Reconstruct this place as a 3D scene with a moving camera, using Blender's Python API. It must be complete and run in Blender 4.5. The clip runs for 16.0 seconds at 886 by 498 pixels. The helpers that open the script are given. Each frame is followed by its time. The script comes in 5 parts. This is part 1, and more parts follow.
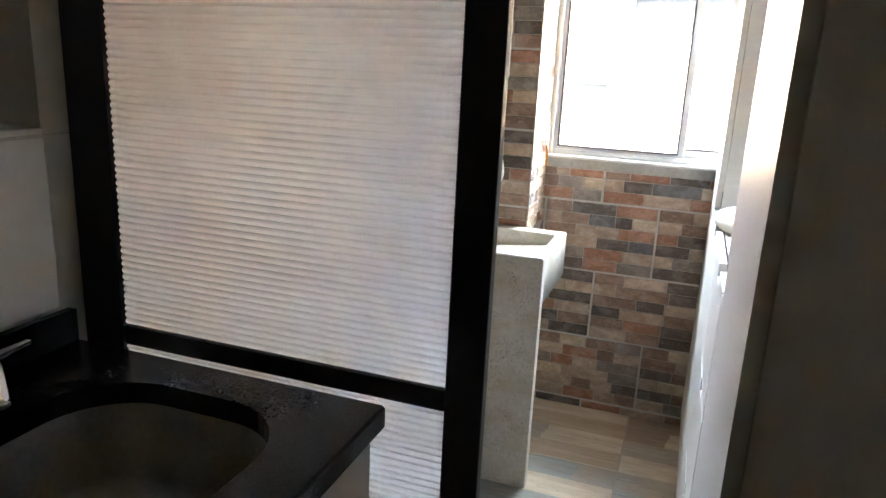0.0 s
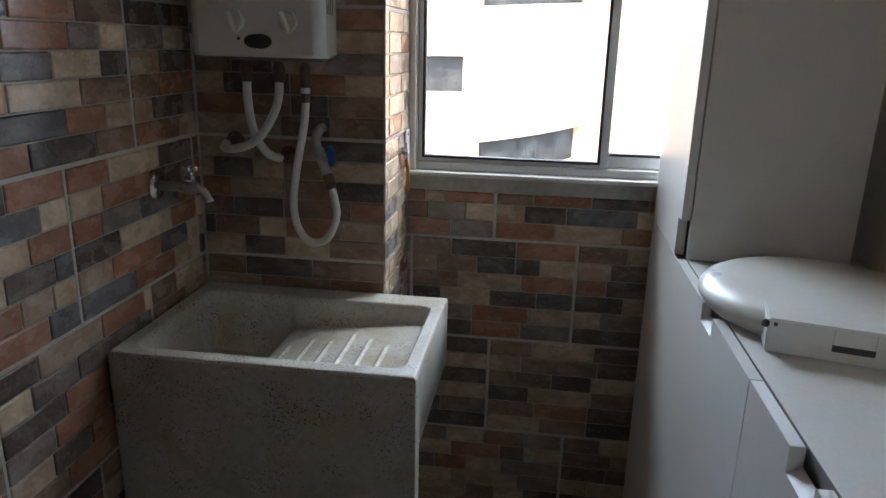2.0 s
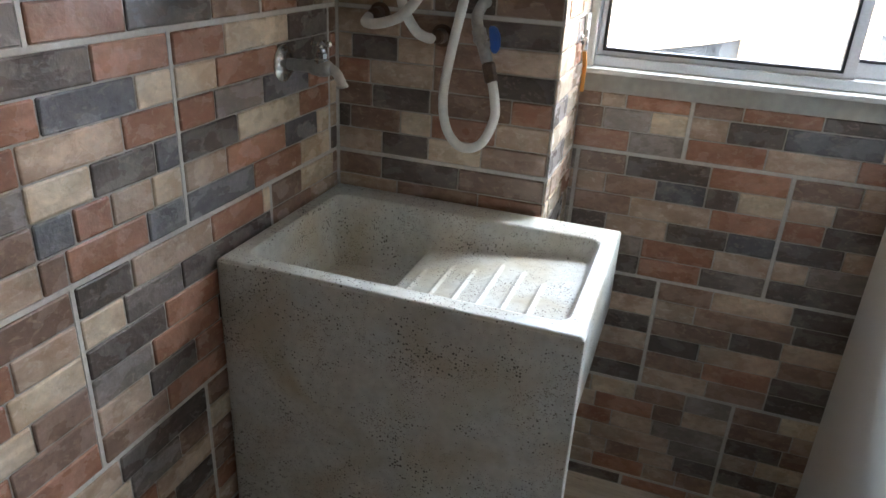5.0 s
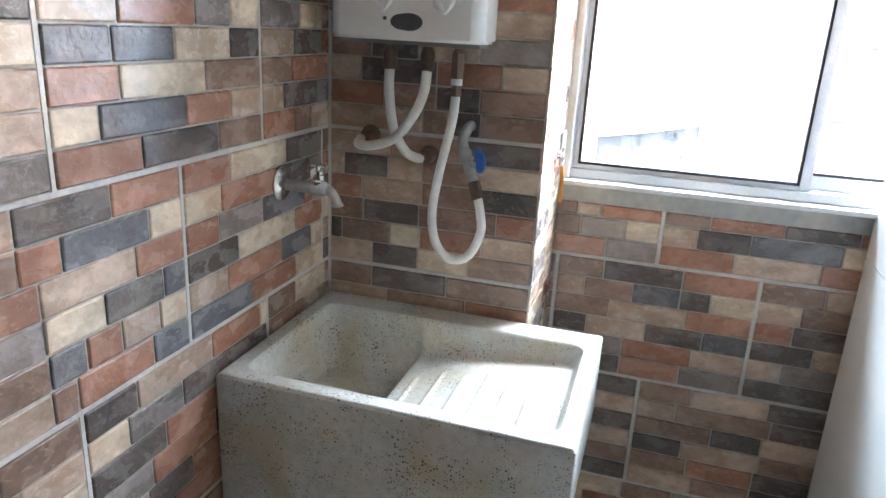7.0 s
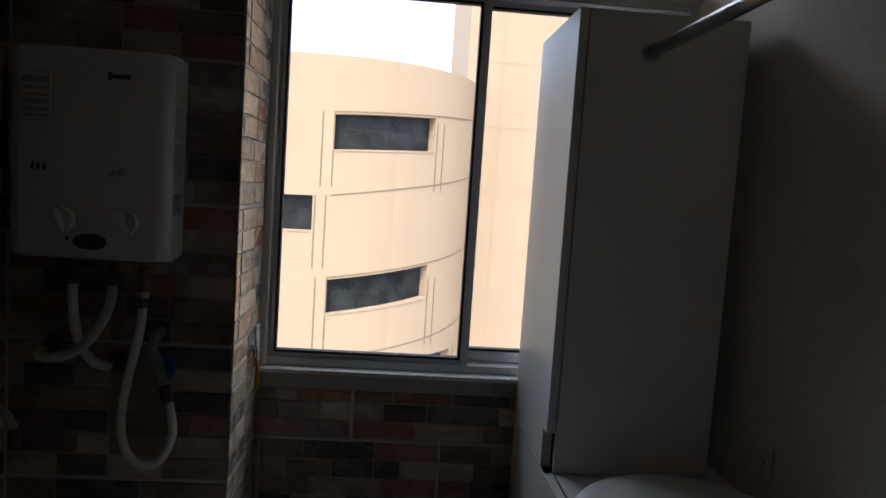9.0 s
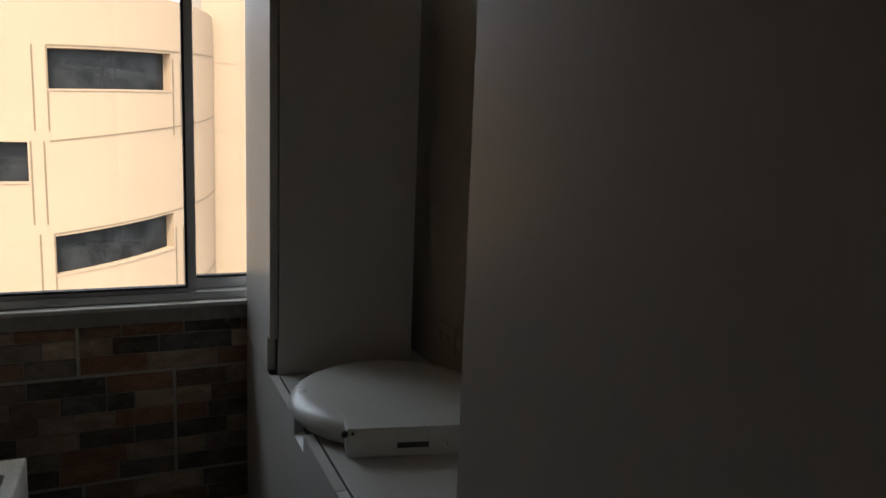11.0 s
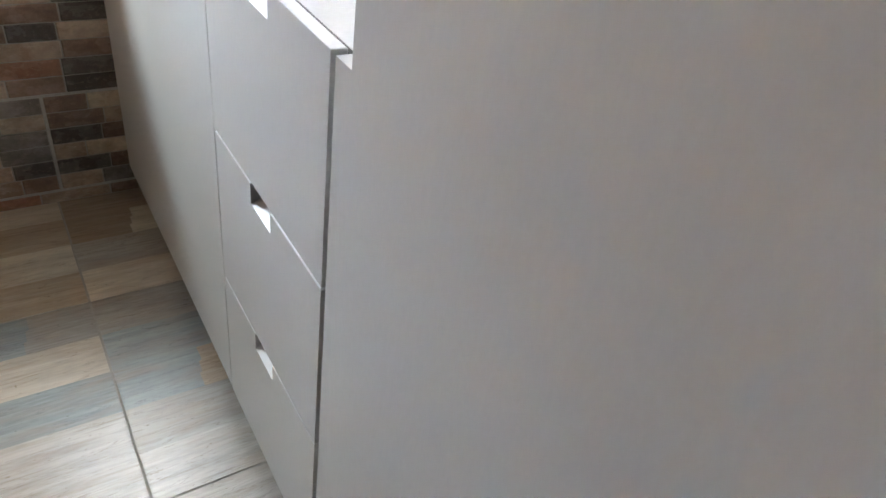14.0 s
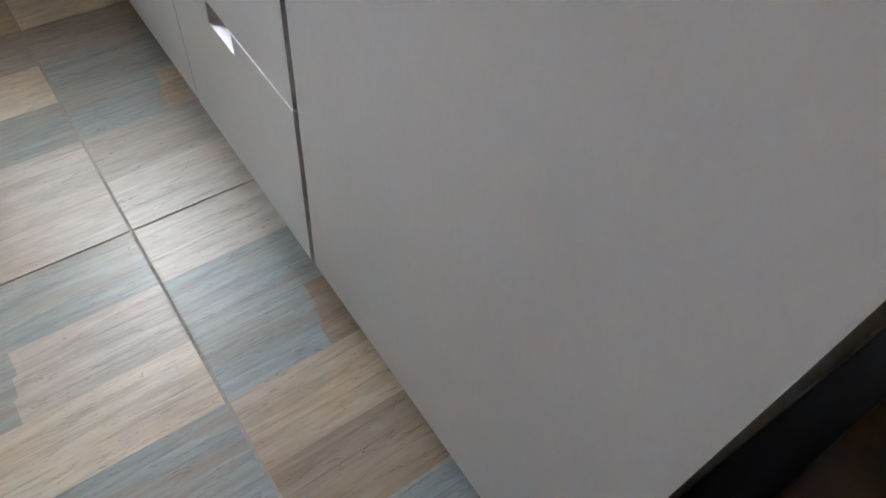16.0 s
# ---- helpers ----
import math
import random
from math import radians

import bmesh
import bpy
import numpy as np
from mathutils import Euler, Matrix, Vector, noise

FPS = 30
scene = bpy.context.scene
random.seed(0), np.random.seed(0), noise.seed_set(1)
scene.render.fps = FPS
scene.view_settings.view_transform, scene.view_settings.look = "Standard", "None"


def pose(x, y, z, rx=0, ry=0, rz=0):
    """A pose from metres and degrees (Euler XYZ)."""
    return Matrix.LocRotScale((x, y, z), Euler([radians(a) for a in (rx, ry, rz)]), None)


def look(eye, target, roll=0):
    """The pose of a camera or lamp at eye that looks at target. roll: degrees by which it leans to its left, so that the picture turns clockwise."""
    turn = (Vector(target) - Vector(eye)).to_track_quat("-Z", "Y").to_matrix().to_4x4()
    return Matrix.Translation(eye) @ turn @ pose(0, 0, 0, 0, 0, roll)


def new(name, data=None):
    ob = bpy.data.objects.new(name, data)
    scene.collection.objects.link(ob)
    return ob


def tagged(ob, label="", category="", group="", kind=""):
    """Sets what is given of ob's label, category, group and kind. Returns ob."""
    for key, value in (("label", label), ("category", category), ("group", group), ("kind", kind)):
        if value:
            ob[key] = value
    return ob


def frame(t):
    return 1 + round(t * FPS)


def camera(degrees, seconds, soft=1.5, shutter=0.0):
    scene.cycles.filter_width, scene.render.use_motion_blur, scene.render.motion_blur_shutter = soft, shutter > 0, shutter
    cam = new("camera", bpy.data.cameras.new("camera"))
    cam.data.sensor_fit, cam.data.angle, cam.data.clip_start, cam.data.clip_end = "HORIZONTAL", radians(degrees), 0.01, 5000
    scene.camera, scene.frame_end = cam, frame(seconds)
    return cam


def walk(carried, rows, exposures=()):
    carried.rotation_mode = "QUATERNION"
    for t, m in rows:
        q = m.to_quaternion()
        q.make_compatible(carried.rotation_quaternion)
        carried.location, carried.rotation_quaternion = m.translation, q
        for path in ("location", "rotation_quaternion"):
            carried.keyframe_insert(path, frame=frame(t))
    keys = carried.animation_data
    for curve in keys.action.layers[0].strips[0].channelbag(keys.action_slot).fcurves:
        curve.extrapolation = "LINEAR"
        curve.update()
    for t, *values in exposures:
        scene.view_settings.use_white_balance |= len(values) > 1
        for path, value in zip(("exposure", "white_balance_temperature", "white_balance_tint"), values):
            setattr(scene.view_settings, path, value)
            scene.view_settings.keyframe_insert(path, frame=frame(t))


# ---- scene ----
cam = camera(64.5, 16.0)
PATH = [
    (0, (0.257, 0.282, 1.337), (-0.372, 2.111, 0.827), 2.8),
    (0.5, (0.228, 0.554, 1.332), (-0.169, 2.461, 0.87), 3.1),
    (1, (0.215, 0.866, 1.339), (-0.092, 2.778, 0.84), 2.4),
    (1.5, (0.123, 1.109, 1.331), (-0.037, 3.041, 0.839), 2.2),
    (2, (0.056, 1.305, 1.332), (-0.205, 3.207, 0.769), 1.4),
    (2.5, (0.014, 1.437, 1.336), (-0.433, 3.309, 0.79), 2.4),
    (3, (-0.033, 1.522, 1.318), (-0.602, 3.336, 0.696), 3.1),
    (3.5, (-0.067, 1.575, 1.302), (-0.672, 3.354, 0.618), 2.9),
    (4, (-0.069, 1.588, 1.284), (-0.684, 3.351, 0.565), 2.6),
    (4.5, (-0.065, 1.588, 1.25), (-0.659, 3.311, 0.428), 2.7),
    (7, (-0.089, 1.538, 1.323), (-0.637, 3.364, 0.718), 3.0),
    (7.6, (-0.058, 1.515, 1.416), (-0.642, 3.411, 1.166), 1.3),
    (8, (-0.05, 1.466, 1.446), (-0.64, 3.374, 1.344), 1.0),
    (8.5, (-0.027, 1.433, 1.455), (-0.306, 3.41, 1.345), 2.7),
    (9, (0.016, 1.415, 1.472), (0.163, 3.405, 1.299), 3.8),
    (9.5, (0.034, 1.357, 1.467), (0.505, 3.290, 1.276), 3.0),
    (12, (0.095, 1.207, 1.401), (0.961, 2.925, 0.857), 3.6),
    (12.5, (0.086, 1.221, 1.341), (0.999, 2.843, 0.61), 5.1),
    (13, (0.072, 1.218, 1.283), (1.005, 2.729, 0.364), 7.2),
    (13.5, (0.075, 1.216, 1.225), (1.046, 2.608, 0.166), 8.8),
    (14, (0.083, 1.223, 1.167), (1.049, 2.494, -0.037), 9.7),
    (14.5, (0.083, 1.222, 1.1), (1.026, 2.369, -0.241), 9.6),
    (15, (0.095, 1.215, 0.986), (0.951, 2.196, -0.532), 9.2),
    (15.5, (0.091, 1.198, 0.909), (0.868, 2.055, -0.722), 8.1),
    (16, (0.102, 1.218, 0.889), (0.888, 2.111, -0.718), 7.7),
]
walk(cam, [(t, look(eye, goal, roll)) for t, eye, goal, roll in PATH],
     [(0.0, 5.4, 6450, 10), (0.5, 4.5, 6400, 10), (1.0, 3.7, 5750, 8), (1.5, 3.15, 6000, 8), (2.0, 2.95, 6300, 10), (3.0, 3.25, 6350, 10), (3.5, 3.65, 6350, 10), (4.5, 4.12, 6200, 10),
      (5.6, 4.6, 6150, 9), (6.8, 5.2, 5850, 9), (7.2, 4.85, 5950, 9), (7.6, 3.5, 6500, 10), (8.0, 1.35, 7250, 13), (8.5, 0.88, 6300, 12), (9.5, 0.55, 6100, 11),
      (10.6, 0.7, 6800, 10), (11.8, 1.3, 7000, 10), (12.5, 2.8, 6350, 9), (13.0, 4.2, 6450, 9), (13.5, 4.6, 6700, 10), (14.5, 4.75, 6850, 12), (15.0, 4.55, 6850, 12),
      (16.0, 4.65, 6850, 13)])

# ---- daylight ----
SUN_HEIGHT, SUN_SIDE = 50.0, 196.0
world = bpy.data.worlds.new("sky")
scene.world = world
world.use_nodes = True
wn = world.node_tree
sky = wn.nodes.new("ShaderNodeTexSky")
sky.sky_type = "NISHITA"
sky.sun_disc = False
sky.sun_elevation, sky.sun_rotation = radians(SUN_HEIGHT), radians(SUN_SIDE)
sky.dust_density = 3.0
haze = wn.nodes.new("ShaderNodeMix")  # thin bright cloud over the blue
haze.data_type, haze.blend_type = "RGBA", "ADD"
haze.inputs["Factor"].default_value = 1.0
haze.inputs["B"].default_value = (10.5, 12.0, 15.0, 1)
wn.links.new(sky.outputs[0], haze.inputs["A"])
wn.links.new(haze.outputs["Result"], wn.nodes["Background"].inputs[0])
wn.nodes["Background"].inputs[1].default_value = 0.12
sun = new("sun", bpy.data.lights.new("sun", "SUN"))
sun.data.energy, sun.data.angle, sun.data.color = 2.2, radians(0.5), (1.0, 0.95, 0.87)
_a, _e = radians(SUN_SIDE), radians(SUN_HEIGHT)
sun.matrix_world = look((math.sin(_a) * math.cos(_e) * 40, math.cos(_a) * math.cos(_e) * 40, math.sin(_e) * 40), (0, 0, 0))

# unseen area lamp added above the facade to brighten floor and sink like sky
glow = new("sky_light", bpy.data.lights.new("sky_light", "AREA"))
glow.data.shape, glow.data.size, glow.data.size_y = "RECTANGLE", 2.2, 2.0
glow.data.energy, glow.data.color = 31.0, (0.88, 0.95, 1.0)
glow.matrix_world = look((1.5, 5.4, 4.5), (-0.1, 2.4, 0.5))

# second unseen lamp, added to brighten the cabinets in place of open sky
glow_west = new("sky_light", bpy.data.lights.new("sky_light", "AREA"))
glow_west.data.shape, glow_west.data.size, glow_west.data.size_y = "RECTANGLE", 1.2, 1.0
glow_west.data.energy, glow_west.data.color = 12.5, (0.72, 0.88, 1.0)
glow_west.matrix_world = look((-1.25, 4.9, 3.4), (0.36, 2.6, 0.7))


# ---- materials ----
def shader(name):
    m = bpy.data.materials.new(name)
    m.use_nodes = True
    return m, m.node_tree.nodes, m.node_tree.links, m.node_tree.nodes["Principled BSDF"]


def surface(name, colour, rough=0.5, metal=0.0, vary=0.08, grain=40.0, blotch=3.0, bump=0.02, stretch=(1, 1, 1),
            pieces=0.0, spec=0.5, coat=0.0):
    """A surface with two scales of variation, fine relief and uneven gloss."""
    m, n, l, p = shader(name)
    tex = n.new("ShaderNodeTexCoord")
    mp = n.new("ShaderNodeMapping")
    mp.inputs["Scale"].default_value = stretch
    l.new(tex.outputs["Object"], mp.inputs[0])
    vec = mp.outputs[0]
    info = n.new("ShaderNodeObjectInfo")
    if pieces:
        off = n.new("ShaderNodeVectorMath")
        off.operation = "SCALE"
        off.inputs[0].default_value = (31, 17, 23)
        l.new(info.outputs["Random"], off.inputs["Scale"])
        add = n.new("ShaderNodeVectorMath")
        l.new(vec, add.inputs[0])
        l.new(off.outputs[0], add.inputs[1])
        vec = add.outputs[0]
    fine, wide = n.new("ShaderNodeTexNoise"), n.new("ShaderNodeTexNoise")
    fine.inputs["Scale"].default_value, fine.inputs["Detail"].default_value = grain, 5
    wide.inputs["Scale"].default_value, wide.inputs["Detail"].default_value = blotch, 4
    l.new(vec, fine.inputs[0])
    l.new(vec, wide.inputs[0])
    mix = n.new("ShaderNodeMath")
    mix.operation = "ADD"
    l.new(fine.outputs[0], mix.inputs[0])
    l.new(wide.outputs[0], mix.inputs[1])
    ramp = n.new("ShaderNodeMapRange")
    ramp.inputs[1].default_value, ramp.inputs[2].default_value = 0.6, 1.4
    ramp.inputs[3].default_value, ramp.inputs[4].default_value = 1 - vary * 2, 1 + vary * 2
    l.new(mix.outputs[0], ramp.inputs[0])
    val = ramp.outputs[0]
    if pieces:
        pr = n.new("ShaderNodeMapRange")
        pr.inputs[3].default_value, pr.inputs[4].default_value = 1 - pieces, 1 + pieces
        l.new(info.outputs["Random"], pr.inputs[0])
        mul = n.new("ShaderNodeMath")
        mul.operation = "MULTIPLY"
        l.new(val, mul.inputs[0])
        l.new(pr.outputs[0], mul.inputs[1])
        val = mul.outputs[0]
    tint = n.new("ShaderNodeVectorMath")
    tint.operation = "SCALE"
    tint.inputs[0].default_value = colour
    l.new(val, tint.inputs["Scale"])
    l.new(tint.outputs[0], p.inputs["Base Color"])
    rr = n.new("ShaderNodeMapRange")
    rr.inputs[3].default_value, rr.inputs[4].default_value = max(rough - 0.07, 0.02), min(rough + 0.07, 1)
    l.new(wide.outputs[0], rr.inputs[0])
    l.new(rr.outputs[0], p.inputs["Roughness"])
    p.inputs["Metallic"].default_value = metal
    p.inputs["Specular IOR Level"].default_value = spec
    p.inputs["Coat Weight"].default_value = coat
    if bump:
        b = n.new("ShaderNodeBump")
        b.inputs["Strength"].default_value, b.inputs["Distance"].default_value = 0.6, bump * 0.05
        l.new(mix.outputs[0], b.inputs["Height"])
        l.new(b.outputs[0], p.inputs["Normal"])
    return m


def layer(n, l, last, vec, scale, lo, hi, tone, amount, detail=6, distortion=1.0, ridge=False, at=0.0):
    """Lays a tone over a colour where a noise (or the thin lines halfway up it) lies between lo and hi."""
    mp, w, r, f, mx = (n.new("ShaderNode" + k) for k in ("Mapping", "TexNoise", "MapRange", "Math", "Mix"))
    mp.inputs["Scale"].default_value, mp.inputs["Location"].default_value = scale, (at, at * 2, at * 3)
    l.new(vec, mp.inputs[0])
    l.new(mp.outputs[0], w.inputs[0])
    w.inputs["Scale"].default_value, w.inputs["Detail"].default_value, w.inputs["Distortion"].default_value = 1.0, detail, distortion
    src = w.outputs[0]
    if ridge:
        a, b = n.new("ShaderNodeMath"), n.new("ShaderNodeMath")
        a.operation, b.operation = "SUBTRACT", "ABSOLUTE"
        a.inputs[1].default_value = 0.5
        l.new(src, a.inputs[0])
        l.new(a.outputs[0], b.inputs[0])
        src = b.outputs[0]
    r.inputs[1].default_value, r.inputs[2].default_value = lo, hi
    l.new(src, r.inputs[0])
    f.operation = "MULTIPLY"
    f.inputs[1].default_value = amount
    l.new(r.outputs[0], f.inputs[0])
    mx.data_type = "RGBA"
    l.new(f.outputs[0], mx.inputs["Factor"])
    l.new(last, mx.inputs["A"])
    mx.inputs["B"].default_value = (*tone, 1)
    return mx.outputs["Result"], f.outputs[0]


def piece_vector(n, l):
    """Object coordinates shifted for each piece, so that no two pieces show the same print."""
    tex, info = n.new("ShaderNodeTexCoord"), n.new("ShaderNodeObjectInfo")
    off, add = n.new("ShaderNodeVectorMath"), n.new("ShaderNodeVectorMath")
    off.operation = "SCALE"
    off.inputs[0].default_value = (31, 17, 23)
    l.new(info.outputs["Random"], off.inputs["Scale"])
    l.new(tex.outputs["Object"], add.inputs[0])
    l.new(off.outputs[0], add.inputs[1])
    return add.outputs[0]


def stone_print(name, colour, vein, flake, rugged):
    """Glazed ceramic printed and pressed like a split stone brick: cloudy tone, flakes, thin veins, uneven face."""
    m = surface(name, colour, 0.27, vary=0.15, grain=60, blotch=16, bump=0.0, stretch=(1, 1, 1.6), pieces=0.2)
    n, l, p = m.node_tree.nodes, m.node_tree.links, m.node_tree.nodes["Principled BSDF"]
    src = p.inputs["Base Color"].links[0].from_socket
    vec = piece_vector(n, l)
    src, cloud = layer(n, l, src, vec, (12, 12, 20), 0.45, 0.68, vein, 0.75, 5, 0.8, at=2.0)
    src, chips = layer(n, l, src, vec, (50, 50, 80), 0.57, 0.66, flake, 0.65, 8, 1.2, at=5.0)
    src, lines = layer(n, l, src, vec, (17, 17, 22), 0.012, 0.0, vein, 0.38, 5, 1.6, True, at=8.0)
    l.new(src, p.inputs["Base Color"])
    fold, fine, add, add2 = (n.new("ShaderNode" + k) for k in ("TexNoise", "TexNoise", "Math", "Math"))
    fold.inputs["Scale"].default_value, fold.inputs["Detail"].default_value, fold.inputs["Distortion"].default_value = 30, 6, 0.35
    fine.inputs["Scale"].default_value, fine.inputs["Detail"].default_value = 130, 4
    l.new(vec, fold.inputs[0])
    l.new(vec, fine.inputs[0])
    add.operation = add2.operation = "MULTIPLY_ADD"
    add.inputs[1].default_value, add2.inputs[1].default_value = 0.22, -0.05
    l.new(fine.outputs[0], add.inputs[0])
    l.new(fold.outputs[0], add.inputs[2])
    l.new(lines, add2.inputs[0])
    l.new(add.outputs[0], add2.inputs[2])
    b = n.new("ShaderNodeBump")
    b.inputs["Strength"].default_value, b.inputs["Distance"].default_value = 0.9, rugged
    l.new(add2.outputs[0], b.inputs["Height"])
    l.new(b.outputs[0], p.inputs["Normal"])
    return m


def terrazzo(name):
    m = surface(name, (0.54, 0.54, 0.50), 0.45, vary=0.10, grain=70, blotch=9, bump=0.02)
    n, l, p = m.node_tree.nodes, m.node_tree.links, m.node_tree.nodes["Principled BSDF"]
    src = p.inputs["Base Color"].links[0].from_socket
    tex = n.new("ShaderNodeTexCoord")
    vec = tex.outputs["Object"]
    src, _ = layer(n, l, src, vec, (7, 7, 7), 0.45, 0.72, (0.43, 0.36, 0.24), 0.75, 5, 0.6, at=1.0)
    src, _ = layer(n, l, src, vec, (22, 22, 22), 0.55, 0.75, (0.60, 0.58, 0.53), 0.5, 6, 0.6, at=4.0)
    for scale, k, off, tone, at in ((210, 0.62, -0.645, (0.10, 0.085, 0.07), 0.0), (400, 0.70, -0.67, (0.22, 0.19, 0.15), 3.0)):
        mp, v, size, patch, reach, reach2, less, mx = (n.new("ShaderNode" + q) for q in ("Mapping", "TexVoronoi", "SeparateColor", "TexNoise", "Math", "Math", "Math", "Mix"))
        mp.inputs["Location"].default_value = (at, at, at)
        l.new(vec, mp.inputs[0])
        v.inputs["Scale"].default_value = scale
        l.new(mp.outputs[0], v.inputs[0])
        l.new(v.outputs["Color"], size.inputs[0])
        patch.inputs["Scale"].default_value, patch.inputs["Detail"].default_value = 13, 4
        l.new(mp.outputs[0], patch.inputs[0])
        reach.operation = reach2.operation = "MULTIPLY_ADD"
        l.new(size.outputs[0], reach.inputs[0])
        reach.inputs[1].default_value, reach.inputs[2].default_value = k, off - 0.2
        l.new(patch.outputs[0], reach2.inputs[0])
        reach2.inputs[1].default_value = 1.1
        l.new(reach.outputs[0], reach2.inputs[2])
        less.operation = "LESS_THAN"
        l.new(v.outputs["Distance"], less.inputs[0])
        l.new(reach2.outputs[0], less.inputs[1])
        mx.data_type = "RGBA"
        l.new(less.outputs[0], mx.inputs["Factor"])
        l.new(src, mx.inputs["A"])
        mx.inputs["B"].default_value = (*tone, 1)
        src = mx.outputs["Result"]
    l.new(src, p.inputs["Base Color"])
    return m


def pane_glass(name, tint=(1, 1, 1), rough=0.0):
    m, n, l, p = shader(name)
    n.remove(p)
    f, t, g, x = (n.new("ShaderNode" + k) for k in ("Fresnel", "BsdfTransparent", "BsdfGlossy", "MixShader"))
    f.inputs[0].default_value = 1.45
    t.inputs[0].default_value = (*tint, 1)
    g.inputs["Roughness"].default_value = rough
    l.new(f.outputs[0], x.inputs[0])
    l.new(t.outputs[0], x.inputs[1])
    l.new(g.outputs[0], x.inputs[2])
    l.new(x.outputs[0], n["Material Output"].inputs[0])
    return m


def reeded(name):
    """Ribbed translucent plastic: it scatters what falls on its back and blurs what lies behind."""
    m, n, l, p = shader(name)
    p.inputs["Base Color"].default_value = (0.78, 0.78, 0.79, 1)
    p.inputs["Transmission Weight"].default_value = 1.0
    p.inputs["Roughness"].default_value = 0.22
    p.inputs["IOR"].default_value = 1.38
    tr, x = n.new("ShaderNodeBsdfTranslucent"), n.new("ShaderNodeMixShader")
    tr.inputs[0].default_value = (0.44, 0.44, 0.445, 1)
    x.inputs[0].default_value = 0.52
    l.new(p.outputs[0], x.inputs[1])
    l.new(tr.outputs[0], x.inputs[2])
    l.new(x.outputs[0], n["Material Output"].inputs[0])
    return m


STONES = {
    "c": stone_print("cream_brick", (0.62, 0.51, 0.38), (0.48, 0.34, 0.22), (0.68, 0.59, 0.47), 0.0018),
    "t": stone_print("tan_brick", (0.48, 0.365, 0.275), (0.36, 0.24, 0.17), (0.56, 0.46, 0.36), 0.002),
    "r": stone_print("rust_brick", (0.37, 0.195, 0.13), (0.28, 0.135, 0.085), (0.44, 0.28, 0.20), 0.0022),
    "b": stone_print("brown_brick", (0.28, 0.185, 0.14), (0.20, 0.13, 0.095), (0.37, 0.27, 0.20), 0.0022),
    "d": stone_print("dark_brick", (0.135, 0.108, 0.092), (0.09, 0.075, 0.067), (0.25, 0.20, 0.17), 0.003),
    "s": stone_print("slate_brick", (0.165, 0.155, 0.158), (0.11, 0.105, 0.112), (0.25, 0.22, 0.20), 0.004),
    "g": stone_print("grey_brick", (0.255, 0.215, 0.19), (0.18, 0.15, 0.135), (0.35, 0.30, 0.26), 0.003),
}
FLOOR_GROUT = surface("floor_grout", (0.34, 0.31, 0.27), 0.75, vary=0.12, grain=120, blotch=7)
GROUT = surface("grout", (0.56, 0.53, 0.49), 0.55, vary=0.1, grain=120, blotch=7)
MORTAR = surface("printed_mortar", (0.41, 0.37, 0.32), 0.35, vary=0.12, grain=90, blotch=6)
# near-black, so that the shade under the cabinets is put into the plinths' colour
PLINTH = surface("dark_plinth", (0.05, 0.046, 0.042), 0.6, vary=0.1, grain=60, blotch=5)
PLASTER = surface("plaster", (0.62, 0.54, 0.42), 0.8, vary=0.05, grain=90, blotch=2)
# warm tone added to the unseen kitchen walls to tint the light they bounce
KPAINT = surface("warm_bounce_paint", (0.64, 0.53, 0.35), 0.75, vary=0.05, grain=90, blotch=2)
REVEAL = surface("reveal_plaster", (0.72, 0.68, 0.60), 0.7, vary=0.06, grain=80, blotch=6)
CEMENT = surface("cement_band", (0.36, 0.35, 0.32), 0.8, vary=0.14, grain=45, blotch=7)
SILL = surface("sill_paint", (0.62, 0.62, 0.60), 0.5, vary=0.07, grain=60, blotch=8)
CEIL = surface("ceiling_paint", (0.74, 0.70, 0.62), 0.85, vary=0.03, grain=60, blotch=1.5)
LAMINATE = surface("grey_laminate", (0.665, 0.642, 0.608), 0.40, vary=0.014, grain=160, blotch=1.6, bump=0.003, stretch=(1, 1, 0.3))
# the skylight that drawer tops catch is put into this near-white edge tone
EDGE = surface("lit_laminate_edge", (0.86, 0.855, 0.84), 0.4, vary=0.02, grain=80, blotch=3, bump=0.0)
TOPLAM = surface("worktop_laminate", (0.66, 0.645, 0.61), 0.4, vary=0.03, grain=150, blotch=2.5, bump=0.004)
# dark inner panels: the shade inside the cabinets is put into this colour
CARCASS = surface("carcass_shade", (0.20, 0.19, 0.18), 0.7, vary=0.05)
ALU = surface("aluminium", (0.58, 0.59, 0.60), 0.4, 0.35, vary=0.06, grain=200, blotch=6, bump=0.006)
BLACKALU = surface("black_aluminium", (0.012, 0.012, 0.013), 0.42, vary=0.15, grain=80, blotch=5, bump=0.006, spec=0.3)
RUBBER = surface("black_gasket", (0.012, 0.011, 0.011), 0.7, vary=0.1, bump=0)
ENAMEL = surface("white_enamel", (0.74, 0.74, 0.72), 0.25, vary=0.02, grain=60, blotch=3, bump=0.002, coat=0.3)
PLASTIC = surface("white_plastic", (0.74, 0.73, 0.69), 0.3, vary=0.025, grain=60, blotch=4, bump=0.003)
HOSE = surface("hose_white", (0.70, 0.69, 0.65), 0.5, vary=0.06, grain=90, blotch=14, bump=0.01)
CHROME = surface("chrome", (0.68, 0.68, 0.68), 0.2, 1.0, vary=0.06, grain=70, blotch=12, bump=0.004)
STEEL = surface("sink_steel", (0.36, 0.35, 0.33), 0.34, 0.9, vary=0.1, grain=120, blotch=6, bump=0.006)
BRASS = surface("aged_fitting", (0.12, 0.075, 0.05), 0.5, 0.4, vary=0.2, grain=120, blotch=20)
